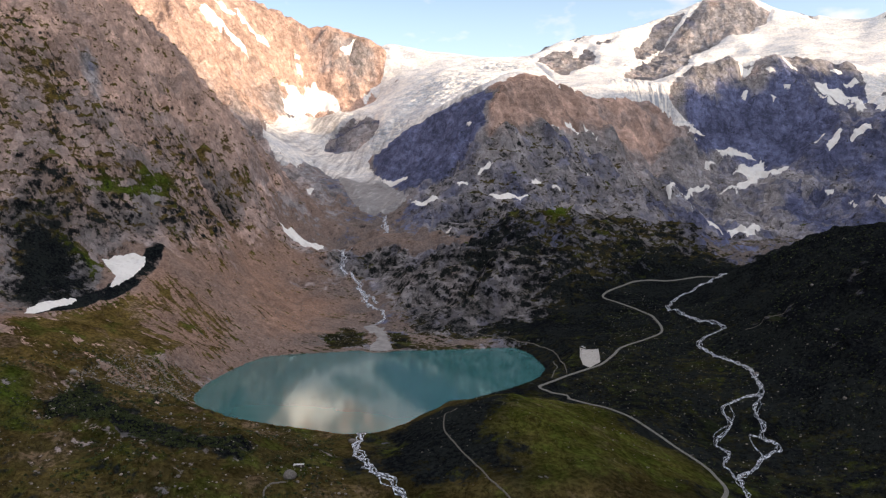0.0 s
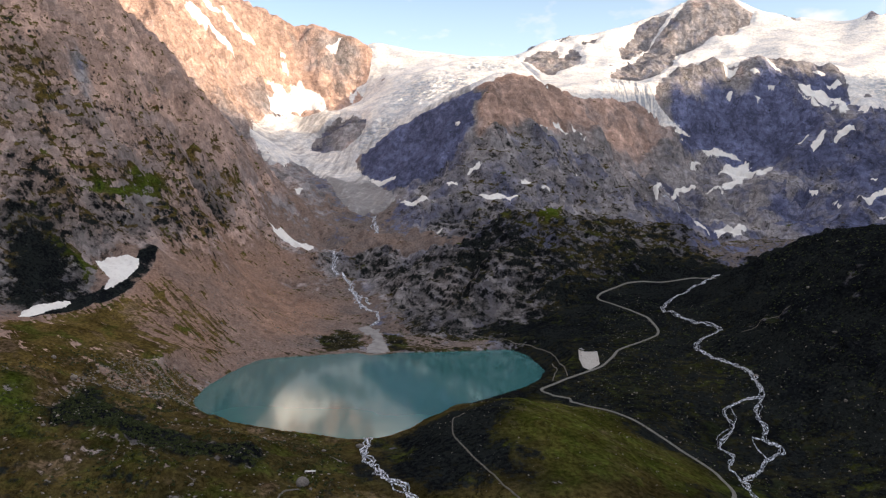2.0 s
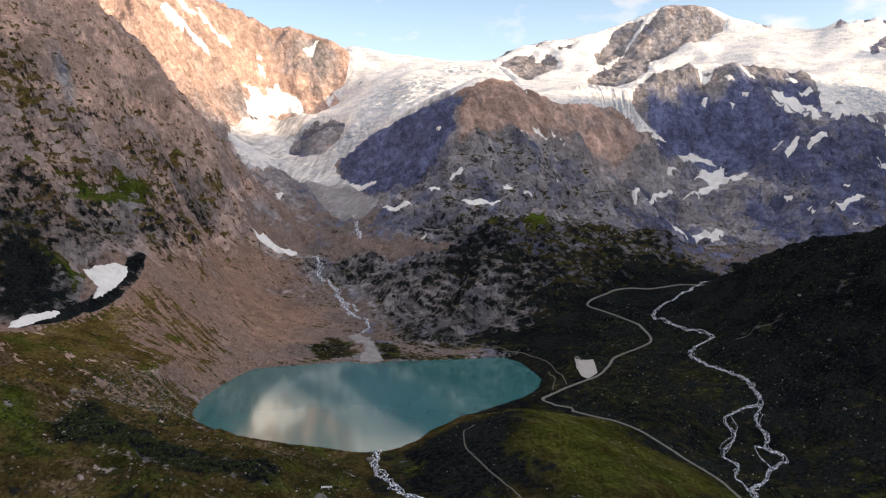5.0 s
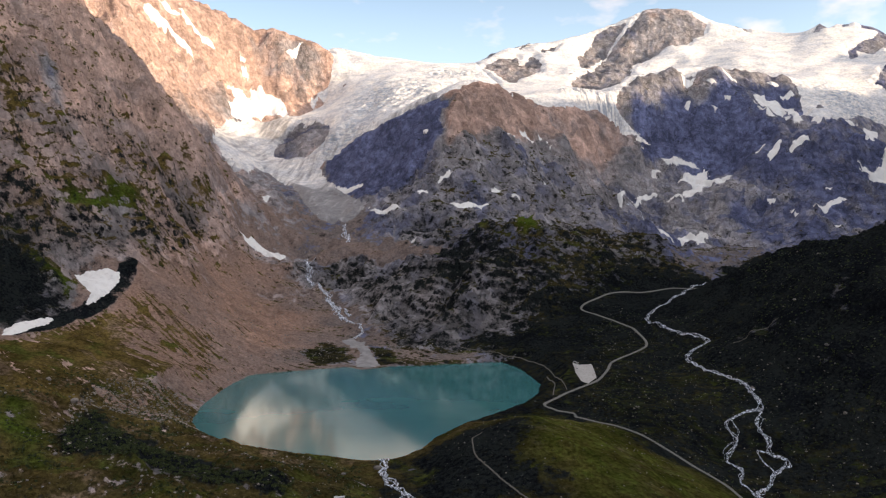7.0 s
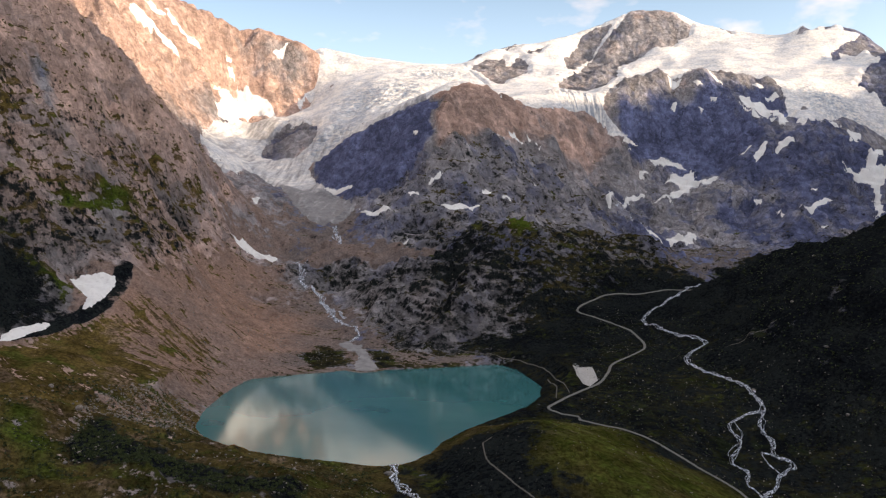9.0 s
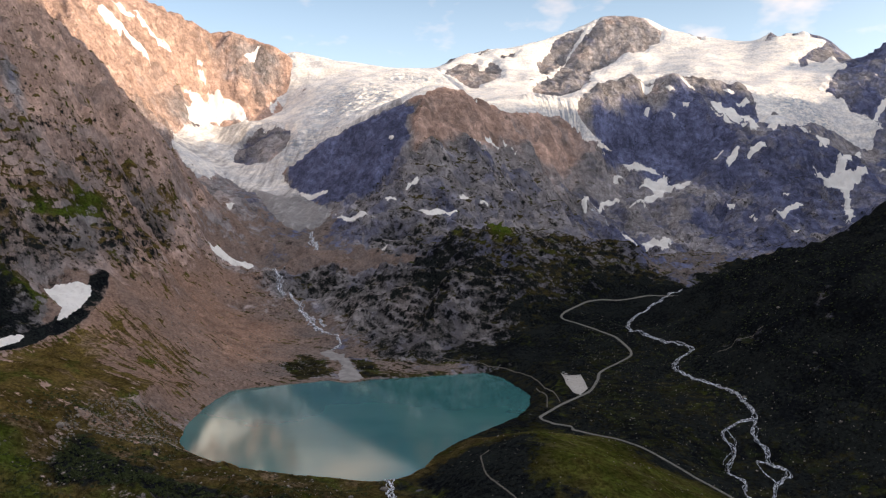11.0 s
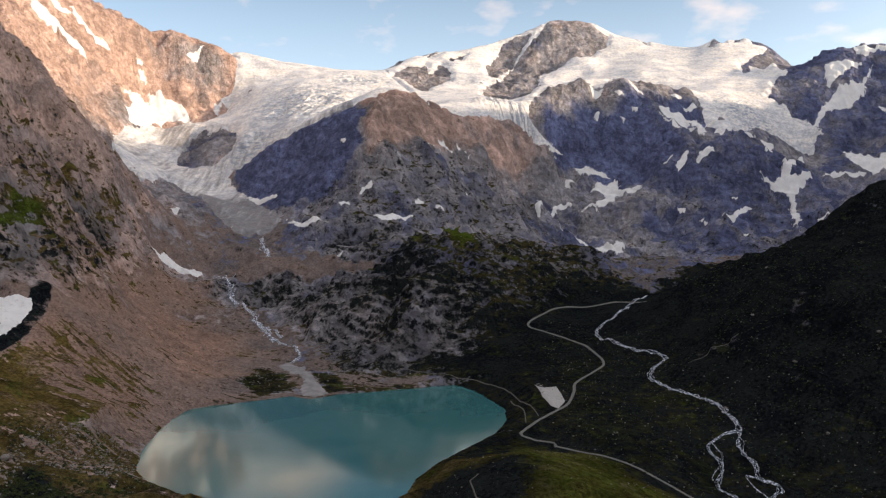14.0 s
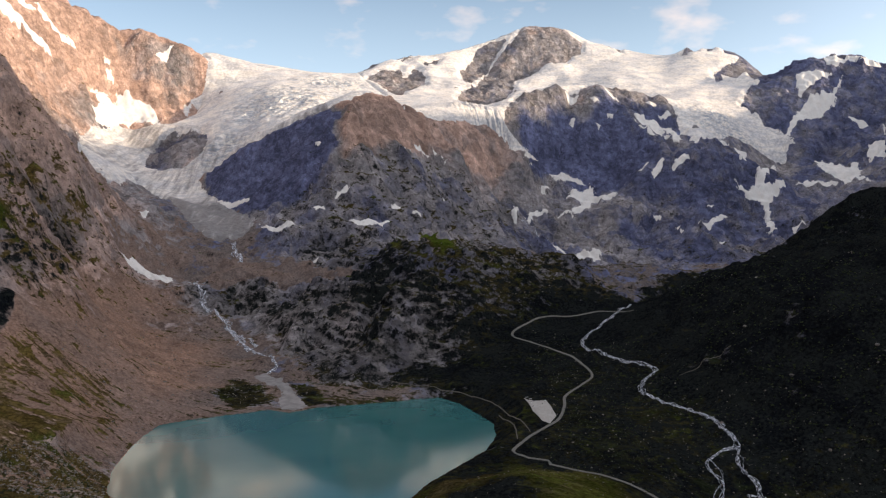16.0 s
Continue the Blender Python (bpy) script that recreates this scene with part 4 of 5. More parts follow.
cover((0.1, 1, 1.0, 0), 40, [(-410, 1842), (-250, 1693), (-210, 1450), (-295, 1358), (-375, 1506)])

# ---- the land's surface: fine where the flight looks, coarse all round ----
def cover_columns(x, y, mix):
    """Grass, scree, warm rock, heath and lush green for places with the relief's own mix."""
    c = [mix[:, i + 1].copy() for i in range(4)] + [np.zeros(len(x))]
    for share, soft, ring, lush in COVERS:
        gap = 3 * soft + 20
        near = np.flatnonzero((x > min(p[0] for p in ring) - gap) & (x < max(p[0] for p in ring) + gap)
                              & (y > min(p[1] for p in ring) - gap) & (y < max(p[1] for p in ring) + gap))
        if not len(near):
            continue
        px, py = x[near], y[near]
        d = ring_depth(px, py, ring, gap)
        w = np.clip(0.5 + (d + 0.8 * soft * layers(px, py, 4 * soft, 3, 71)) / (2 * soft), 0, 1) * (d > -gap + 0.01)
        for i in range(4):
            c[i][near] += w * (share[i] - c[i][near])
        if lush:
            c[4][near] = np.maximum(c[4][near], w * lush)
    return dict(zip(("grass", "scree", "warm", "heath", "lush"), c))


def grid_quads(n, m):
    i = (np.arange(n - 1)[:, None] * m + np.arange(m - 1)[None, :]).ravel()
    return np.column_stack([i, i + m, i + m + 1, i + 1])


def mesh_of(name, co, quads, attributes=None, normals=None):
    """A mesh from the quads' own share of the vertices co."""
    flag = np.zeros(len(co), bool)
    flag[quads] = True
    used = np.flatnonzero(flag)
    quads = (np.cumsum(flag) - 1)[quads]
    me = bpy.data.meshes.new(name)
    me.vertices.add(len(used))
    me.vertices.foreach_set("co", co[used].astype(np.float32).ravel())
    me.loops.add(quads.size)
    me.loops.foreach_set("vertex_index", quads.astype(np.int32).ravel())
    me.polygons.add(len(quads))
    me.polygons.foreach_set("loop_start", np.arange(0, quads.size, quads.shape[1], dtype=np.int32))
    me.polygons.foreach_set("use_smooth", np.ones(len(quads), bool))
    for key, values in (attributes or {}).items():
        me.attributes.new(key, "FLOAT", "POINT").data.foreach_set("value", values[used].astype(np.float32))
    me.update(calc_edges=True)
    if normals is not None:
        me.normals_split_custom_set_from_vertices(normals[used])
    return me


def upright(co, n, m):
    """Normals of a fan of n by m places."""
    g = co.reshape(n, m, 3)
    v = np.cross(np.gradient(g, axis=1), np.gradient(g, axis=0)).reshape(-1, 3)
    v *= np.sign(v[:, 2:3]) + (v[:, 2:3] == 0)
    return v / np.linalg.norm(v, axis=1, keepdims=True)


def part(name, me, material, parent=None, label=""):
    ob = new(name, me)
    me.materials.append(material)
    if parent:
        ob.parent = parent
    return tagged(ob, label) if label else ob


MASSIFS = {
    "west": ("steep_mountainside", "steep brown rocky mountainside with green ledges above the lake", "mountain"),
    "moraine": ("moraine", "curved moraine ridge of tan gravel and rough grass", "moraine"),
    "knoll": ("knoll", "rounded grassy knoll between lake and stream", "hill"),
    "steps": ("rocky_ridge", "dark ice-polished rock steps with patches of turf", "ridge"),
    "dome": ("dome_mountain", "broad rocky dome below the glacier, brown on top", "mountain"),
    "sunridge": ("sunlit_ridge", "jagged tan rock ridge in warm evening sun", "mountain"),
    "peak": ("summit", "high rocky summit with snow on its shoulders", "mountain"),
    "dark": ("dark_mountain", "dark grey craggy mountain with snow in its gullies", "mountain"),
    "east": ("distant_mountain", "distant blue-grey mountain streaked with snow", "mountain"),
    "hill": ("heath_hill", "dark heath-covered hill beside the stream", "hill"),
}
KINDS = {"rock": "rock_face", "scree": "scree_slope", "grass": "grass_slope", "heath": "heath_slope"}


def running_mean(v, k):
    """Mean over k cells to each side, along both axes."""
    for axis in (0, 1):
        p = np.concatenate([np.repeat(v.take([0], axis), k + 1, axis), v, np.repeat(v.take([-1], axis), k, axis)], axis)
        c = np.cumsum(p, axis)
        n = v.shape[axis]
        v = (c.take(np.arange(2 * k + 1, 2 * k + 1 + n), axis) - c.take(np.arange(n), axis)) / (2 * k + 1)
    return v


def build_land():
    n, m = len(BEAR), len(REACH)
    quads = grid_quads(n, m)
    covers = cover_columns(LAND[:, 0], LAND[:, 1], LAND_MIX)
    normals = upright(LAND, n, m)
    lie = normals[:, 2].reshape(n, m)
    covers["ledge"] = np.clip((lie - running_mean(lie, 9)) / 0.22, -1, 1).ravel()
    names = ["rock", "scree", "grass", "heath"]
    strength = np.column_stack([np.full(len(LAND), 0.42), covers["scree"], covers["grass"], covers["heath"]])
    kind = strength.argmax(1)[quads[:, 0]]
    middle = LAND[quads[:, 0], 2]
    zone = LAND_ZONE[quads].min(1)
    taken = np.zeros(len(quads), bool)
    for key, (name, label, category) in MASSIFS.items():
        pick = zone == ZONES.index(key)
        taken |= pick
        at = LAND[quads[pick][:, 0]].mean(0)
        top = tagged(new(name), label, category)
        top.location = (at[0], at[1], float(LAND[quads[pick][:, 0], 2].min()))
        shift = LAND - np.array(top.location)
        share = [(pick & (kind == i)).sum() for i in range(4)]
        main = int(np.argmax(share))
        for i in range(4):
            own = pick & ((kind == i) if share[i] > 0.04 * pick.sum() else np.zeros(len(quads), bool))
            if i == main:
                for j in range(4):
                    if share[j] <= 0.04 * pick.sum():
                        own |= pick & (kind == j)
            if own.any() and key in ("sunridge", "peak", "knoll"):
                crest = own & (middle > np.quantile(middle[own], 0.62))
                name = "hilltop" if key == "knoll" else "ridge_crest"
                part(name, mesh_of(name, shift, quads[crest], covers, normals), M_LAND, top)
                own &= ~crest
            if own.any():
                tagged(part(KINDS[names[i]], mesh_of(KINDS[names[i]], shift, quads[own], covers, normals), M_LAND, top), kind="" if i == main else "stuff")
    tagged(part("ground", mesh_of("ground", LAND, quads[~taken], covers, normals), M_LAND), kind="structure")
    # the land out of sight: under the flight and all round
    for name, bearings, radii in (("ground_under_flight", BEAR[::20], np.geomspace(20, 331.5, 30)), ("ground_around", np.arange(36.0, 310.1, 2.0), np.geomspace(20, 6500, 90))):
        x, y = fan(bearings, radii)
        z, mix, near, _ = base_land(x, y)
        co = np.column_stack([x, y, dressed(x, y, z, mix, near)])
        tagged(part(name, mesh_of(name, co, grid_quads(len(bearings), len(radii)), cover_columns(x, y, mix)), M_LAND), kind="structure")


build_land()


def build_lake():
    """Still water up to its shore, a little under the bank."""
    gx, gy = np.arange(-330, 170, 4.0), np.arange(775, 1320, 4.0)
    x, y = (a.ravel() for a in np.meshgrid(gx, gy, indexing="ij"))
    quads = grid_quads(len(gx), len(gy))
    quads = quads[ring_depth(x, y, SHORE)[quads].max(1) > -6]
    tagged(part("lake_water", mesh_of("lake_water", np.column_stack([x, y, 0 * x]), quads), M_WATER), kind="structure")


build_lake()

# ---- glaciers ----
def drape(name, ring, cell, thick, slope, material, holes=(), ragged=0.0, shape=None, attributes=None, split=None, even=0.0):
    """A layer on the land inside a ring, thick metres deep, thinning to its edges, where it runs out on the ground."""
    xs, ys = np.array([p[0] for p in ring], float), np.array([p[1] for p in ring], float)
    gx, gy = np.arange(xs.min() - 2 * cell, xs.max() + 2.1 * cell, cell), np.arange(ys.min() - 2 * cell, ys.max() + 2.1 * cell, cell)
    x, y = (a.ravel() for a in np.meshgrid(gx, gy, indexing="ij"))
    reach = thick / slope + 6 * cell
    d = ring_depth(x, y, ring, reach)
    for h in holes:
        d = np.minimum(d, -ring_depth(x, y, h, reach))
    d = d + ragged * layers(x, y, max(4 * ragged, 3 * cell), 4, 91, 0.6)
    quads = grid_quads(len(gx), len(gy))
    quads = quads[d[quads].max(1) > -1.5 * cell]
    used = np.unique(quads)
    z = np.zeros(len(x))
    lift = np.clip(d[used] * slope, -0.12 * thick - 0.8, thick)
    if shape is not None:
        lift = lift + shape(x[used], y[used], d[used])
    ground = height(x[used], y[used])
    if even:
        flat = sum(height(x[used] + even * r * math.cos(a), y[used] + even * r * math.sin(a)) for r in (0.5, 1.0) for a in np.arange(8) * 0.7854) / 16
        ground = ground + (flat - ground) * np.clip((d[used] - 4) / 24, 0, 1)
    z[used] = ground + lift
    at = np.array([xs.mean(), ys.mean(), z[used].min()])
    co = np.column_stack([x, y, z]) - at
    extra = attributes(x, y, z) if attributes else None
    if split is None:
        ob = part(name, mesh_of(name, co, quads, extra), material)
    else:
        ob = new(name)
        g = co.reshape(len(gx), len(gy), 3)
        normals = np.cross(np.gradient(g, axis=0), np.gradient(g, axis=1)).reshape(-1, 3)
        normals /= np.linalg.norm(normals, axis=1, keepdims=True)
        kinds = split(x[quads[:, 0]], y[quads[:, 0]])
        for kind in dict.fromkeys(kinds):
            part(kind, mesh_of(kind, co, quads[kinds == kind], extra, normals), material, ob)
    ob.location = at
    return ob


MAIN_ICE = [(-280, 4147), (-322, 4300), (-310, 4560), (-120, 4680), (16, 4690), (190, 4640), (360, 4540), (470, 4380), (487, 3901), (560, 3320), (465, 3160), (390, 3050), (305, 3000), (200, 2965), (117, 2970), (0, 3040), (-115, 3120), (-255, 3210), (-295, 3175), (-257, 3080), (-200, 2943), (-132, 2720), (-116, 2591), (-146, 2520), (-193, 2494), (-253, 2497), (-296, 2615), (-336, 2770), (-423, 3055), (-499, 3170), (-529, 2942), (-559, 2827), (-598, 2890), (-645, 2992), (-670, 3023), (-714, 3361), (-683, 3526), (-634, 3675), (-498, 3785), (-421, 3787), (-348, 3860), (-386, 3948), (-344, 4022), (-296, 4046), (-284, 4098)]
MAIN_ROCKS_1 = [(-494, 3470), (-459, 3649), (-415, 3708), (-308, 3608), (-265, 3497), (-277, 3393), (-315, 3335), (-360, 3320), (-430, 3343), (-500, 3397)]
MAIN_ROCKS_2 = [(-349, 4005), (-316, 3996), (-332, 3903), (-364, 3896), (-360, 3962)]
MAIN_ROCKS_3 = [(-632, 3695), (-575, 3793), (-498, 3791), (-572, 3769)]
UPPER_ICE = [(430, 4370), (525, 4345), (589, 4415), (763, 4515), (915, 4555), (1071, 4595), (1279, 4635), (1382, 4645), (1509, 4675), (1664, 4685), (1800, 4660), (1900, 4610), (2070, 4640), (2150, 4680), (2259, 4640), (2383, 4490), (2450, 4330), (2544, 4370), (2707, 4420), (2506, 3826), (2460, 3823), (2268, 3643), (2304, 3567), (2306, 3517), (2350, 3479), (2375, 3450), (2387, 3405), (2334, 3396), (2326, 3365), (2251, 3387), (2164, 3415), (2027, 3390), (1811, 3214), (1696, 3118), (1706, 3217), (1800, 3500), (1769, 3595), (1659, 3615), (1571, 3655), (1458, 3655), (1373, 3600), (1292, 3625), (1238, 3636), (1157, 3615), (1063, 3565), (985, 3510), (955, 3426), (994, 3377), (1082, 3380), (1079, 3371), (1039, 3356), (973, 3342), (927, 3391), (842, 3377), (702, 3298), (579, 3275), (541, 3295), (443, 3090), (489, 3827)]
UPPER_ROCKS_1 = [(986, 4110), (1028, 4368), (1169, 4559), (1282, 4609), (1370, 4584), (1327, 4542), (1228, 4479), (1054, 4197)]
UPPER_ROCKS_2 = [(1027, 4098), (1221, 4458), (1337, 4519), (1381, 4544), (1505, 4655), (1590, 4700), (1700, 4700), (1756, 4580), (1821, 4534), (1755, 4415), (1698, 4411), (1637, 4363), (1512, 4370), (1451, 4332), (1412, 4311), (1300, 4252), (1021, 3601), (934, 3615), (869, 3665), (824, 3694), (925, 3988)]
UPPER_ROCKS_3 = [(484, 4177), (576, 4297), (689, 4330), (685, 4229), (783, 4344), (789, 4181), (754, 4055), (656, 3919), (578, 3794), (536, 3861), (511, 4061)]
UPPER_ROCKS_4 = [(678, 4448), (730, 4470), (812, 4487), (767, 4501)]
UPPER_ROCKS_5 = [(831, 4424), (933, 4457), (904, 4398), (841, 4366)]
UPPER_ROCKS_6 = [(1979, 4531), (2020, 4445), (2150, 4720), (2000, 4700)]
UPPER_ROCKS_7 = [(2291, 4253), (2336, 4262), (2370, 4330), (2440, 4330), (2390, 4244), (2316, 4225)]
UPPER_ROCKS_8 = [(2451, 4265), (2505, 4254), (2560, 4390), (2457, 4247)]
UPPER_ROCKS_9 = [(2557, 4221), (2650, 4420), (2760, 4420), (2654, 4189), (2661, 4116), (2658, 4035), (2547, 3836), (2601, 3982), (2563, 4038), (2492, 4002), (2431, 4041), (2401, 4061), (2566, 4136), (2641, 4192)]
UPPER_ROCKS_10 = [(2376, 4054), (2425, 4058), (2410, 4009), (2344, 3973)]


def crevasses(x, y, d):
    """Broken ice on the steep steps: ridges and clefts across the flow."""
    inner = np.clip(d / 40, 0, 1)
    return inner * breaks(x, y) * (11 * crags(x * 0.6, y * 1.5, 34, 3, 131) + 3) + fronts(x, y) * np.clip(d / 9, 0, 1) * (10 + 14 * crags(x * 1.6, y * 0.25, 26, 2, 57))


def fronts(x, y):
    """Where the ice breaks off in upright seracs."""
    return np.clip(1.6 - 1.6 * np.hypot((x - 850) / 1.6, y - 3420) / 130, 0, 1)


def breaks(x, y):
    w = np.zeros(len(x))
    for cx, cy, r in ((20, 3560, 330), (-230, 3330, 170), (300, 3900, 220), (2020, 3420, 260), (-160, 2900, 140)):
        w = np.maximum(w, np.clip(1.5 - 1.5 * np.hypot(x - cx, y - cy) / r, 0, 1))
    return w


def ice_parts(x, y):
    return np.where(y < 3150, "tongue", np.where((x < 520) & (breaks(x, y) > 0.25), "icefall", "firn"))


def field_parts(x, y):
    return np.where((x < 1150) & (y < 3560), "hanging_ice_front", np.where((x > 1700) & (y < 3650), "ice_apron", "firn"))


def ice_attributes(x, y, z):
    """Dirt on the tongue and on the bare ice round the rock island; clean snow lies along the tongue's edge."""
    tongue = np.clip((3180 - y) / 260, 0, 1) * (x < 150)
    grey = np.clip(1.4 - 1.4 * np.hypot(x + 500, (y - 3640) * 0.8) / 170, 0, 1) * 0.75
    lower = np.clip((690 - z) / 160, 0, 1) * (x < 150) * 0.42
    snow = np.clip(1.5 - 1.5 * np.hypot((x + 560) / 1.0, (y - 3020) / 1.7) / 130, 0, 1)
    dirt = np.maximum(np.maximum(0.95 * tongue, grey), lower) * (1 - snow)
    return {"dirt": dirt, "broken": np.maximum(breaks(x, y), 0.7 * grey), "seracs": fronts(x, y)}


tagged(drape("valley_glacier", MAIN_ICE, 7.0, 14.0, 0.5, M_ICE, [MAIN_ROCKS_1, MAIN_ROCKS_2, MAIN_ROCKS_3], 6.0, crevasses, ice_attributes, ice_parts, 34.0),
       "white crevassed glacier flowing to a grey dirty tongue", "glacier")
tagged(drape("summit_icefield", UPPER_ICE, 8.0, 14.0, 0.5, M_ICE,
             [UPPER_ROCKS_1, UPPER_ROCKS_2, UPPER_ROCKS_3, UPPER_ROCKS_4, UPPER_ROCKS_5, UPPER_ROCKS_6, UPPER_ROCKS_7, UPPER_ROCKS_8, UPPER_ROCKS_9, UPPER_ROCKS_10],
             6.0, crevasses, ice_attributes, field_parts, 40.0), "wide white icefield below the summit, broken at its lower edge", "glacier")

# ---- patches of old snow ----
def snow_patch(ring):
    size = max(max(p[i] for p in ring) - min(p[i] for p in ring) for i in (0, 1))
    cell = min(max(size / 85, 1.3), 4.5)
    ob = drape("snow_patch", ring, cell, min(4.0, 1.2 + size / 60), 0.45, M_SNOW, (), min(6.0, size / 26) if ring[0][1] > 2300 else size / 70)
    return tagged(ob, "white patch of old snow on the rocky slope", "snow patch", "snow patches")


snow_patch([(-1026, 3397), (-1009, 3495), (-972, 3506), (-928, 3510), (-886, 3522), (-858, 3549), (-839, 3535), (-859, 3500), (-890, 3487), (-931, 3490), (-973, 3419), (-1000, 3396)])
snow_patch([(-919, 3635), (-903, 3661), (-877, 3668), (-852, 3698), (-810, 3755), (-793, 3766), (-796, 3744), (-822, 3723), (-857, 3663), (-885, 3627)])
snow_patch([(-990, 3564), (-968, 3604), (-936, 3596), (-911, 3619), (-919, 3592), (-947, 3565)])
snow_patch([(-708, 3612), (-682, 3753), (-724, 3710), (-734, 3725), (-700, 3793), (-660, 3861), (-652, 3899), (-615, 3920), (-587, 3901), (-536, 3907), (-493, 3869), (-473, 3791), (-575, 3793), (-652, 3632), (-689, 3563)])
snow_patch([(-707, 3918), (-687, 3941), (-686, 3928), (-703, 3907)])
snow_patch([(-699, 3897), (-678, 3926), (-664, 3913), (-688, 3890)])
snow_patch([(-505, 4043), (-471, 4095), (-432, 4124), (-456, 4080), (-481, 4051)])
snow_patch([(134, 2382), (176, 2383), (227, 2388), (250, 2405), (255, 2394), (216, 2366), (172, 2342), (141, 2369)])
snow_patch([(268, 2447), (282, 2471), (303, 2479), (295, 2453), (268, 2432)])
snow_patch([(327, 2438), (355, 2437), (352, 2428), (333, 2429)])
snow_patch([(463, 2607), (477, 2632), (484, 2611), (463, 2541)])
snow_patch([(363, 2780), (383, 2807), (398, 2769), (382, 2740)])
snow_patch([(431, 2860), (452, 2873), (484, 2850), (468, 2831), (438, 2834)])
snow_patch([(501, 2904), (517, 2922), (525, 2900), (506, 2868)])
snow_patch([(529, 2879), (560, 2907), (532, 2866)])
snow_patch([(81, 2798), (101, 2752), (88, 2752)])
snow_patch([(118, 2482), (145, 2486), (152, 2476), (126, 2472), (106, 2465)])
snow_patch([(41, 2438), (73, 2458), (79, 2451), (49, 2427)])
snow_patch([(-102, 2562), (-56, 2427), (-14, 2420), (-10, 2400), (-48, 2394), (-81, 2426)])
snow_patch([(-260, 3051), (-190, 2952), (-138, 2892), (-126, 2843), (-168, 2885), (-232, 2982)])
snow_patch([(-311, 3123), (-269, 3100), (-254, 3053), (-289, 3077)])
snow_patch([(1123, 3343), (1154, 3319), (1199, 3309), (1238, 3308), (1218, 3294), (1169, 3295), (1131, 3304)])
snow_patch([(1161, 3240), (1208, 3270), (1274, 3283), (1293, 3298), (1305, 3281), (1279, 3237), (1317, 3187), (1376, 3197), (1318, 3111), (1269, 3114), (1256, 3183), (1196, 3093), (1165, 3102), (1104, 3093), (1053, 3096), (1124, 3115), (1185, 3152), (1187, 3216)])
snow_patch([(1218, 3308), (1262, 3313), (1277, 3297), (1235, 3294)])
snow_patch([(811, 2924), (878, 3061), (883, 3032), (804, 2860), (802, 2888)])
snow_patch([(846, 2918), (951, 3109), (1009, 3115), (1016, 3094), (955, 3090), (861, 2938)])
snow_patch([(1035, 3215), (1094, 3288), (1111, 3282), (1060, 3225)])
snow_patch([(896, 2751), (927, 2748), (920, 2660), (884, 2675)])
snow_patch([(935, 2684), (992, 2748), (1013, 2725), (1073, 2796), (1096, 2777), (1019, 2620), (964, 2556), (935, 2652)])
snow_patch([(1404, 3202), (1425, 3141), (1471, 3140), (1470, 3110), (1432, 3109), (1393, 3134)])
snow_patch([(1438, 3040), (1481, 3069), (1503, 3053), (1473, 3025), (1439, 3020)])
snow_patch([(1512, 3008), (1565, 3032), (1590, 3015), (1584, 2993), (1544, 2992), (1511, 2994)])
snow_patch([(1430, 2700), (1518, 2732), (1579, 2747), (1584, 2734), (1526, 2716), (1454, 2691)])
snow_patch([(1369, 2882), (1388, 2870), (1376, 2858)])
snow_patch([(1405, 2774), (1413, 2754), (1401, 2752)])
snow_patch([(1456, 2600), (1476, 2603), (1460, 2586)])
snow_patch([(1536, 2804), (1563, 2799), (1546, 2787)])
snow_patch([(1571, 3439), (1574, 3377), (1636, 3350), (1681, 3334), (1643, 3413), (1629, 3453)])
snow_patch([(1703, 3460), (1746, 3463), (1764, 3443), (1731, 3435)])
snow_patch([(1674, 3524), (1709, 3520), (1723, 3501), (1684, 3497)])
snow_patch([(1705, 3369), (1714, 3315), (1654, 3171), (1640, 3217)])
snow_patch([(1312, 3613), (1371, 3589), (1347, 3561), (1308, 3563)])
snow_patch([(1474, 3560), (1520, 3510), (1527, 3489), (1483, 3513)])
snow_patch([(1287, 3494), (1317, 3500), (1298, 3482)])
snow_patch([(1392, 3456), (1417, 3444), (1398, 3434)])
snow_patch([(1452, 3466), (1482, 3446), (1461, 3445)])
snow_patch([(1397, 3531), (1438, 3504), (1409, 3503)])
snow_patch([(1710, 2873), (1764, 2888), (1842, 2943), (1927, 3025), (2249, 3364), (2259, 3353), (1948, 3000), (1864, 2913), (1872, 2879), (1936, 2895), (1939, 2879), (1857, 2841), (1823, 2822), (1791, 2772), (1706, 2632), (1640, 2560), (1713, 2696), (1799, 2824), (1796, 2861), (1744, 2859)])
snow_patch([(1739, 2587), (1762, 2584), (1748, 2528), (1718, 2549)])
snow_patch([(2398, 3284), (2456, 3298), (2475, 3249), (2371, 3075), (2473, 3125), (2438, 3033), (2374, 2980), (2274, 2823), (2140, 2660), (2205, 2852), (2263, 3014), (2278, 3084)])
snow_patch([(2041, 2948), (2101, 2970), (2190, 2929), (2204, 2907), (2086, 2934)])
snow_patch([(2612, 3685), (2665, 3658), (2758, 3600), (2698, 3596), (2626, 3589), (2577, 3569), (2544, 3567), (2566, 3609)])
snow_patch([(2556, 3541), (2642, 3527), (2710, 3507), (2664, 3474), (2581, 3471), (2525, 3481), (2475, 3478), (2385, 3444), (2362, 3441), (2409, 3475), (2490, 3519)])
snow_patch([(2685, 3524), (2755, 3556), (2796, 3570), (2761, 3540), (2697, 3515)])
snow_patch([(2710, 3425), (2751, 3387), (2765, 3327), (2710, 3323), (2708, 3374)])
snow_patch([(2782, 3699), (2871, 3662), (2978, 3626), (3026, 3590), (3011, 3548), (2927, 3569), (2867, 3618), (2799, 3617), (2764, 3657)])
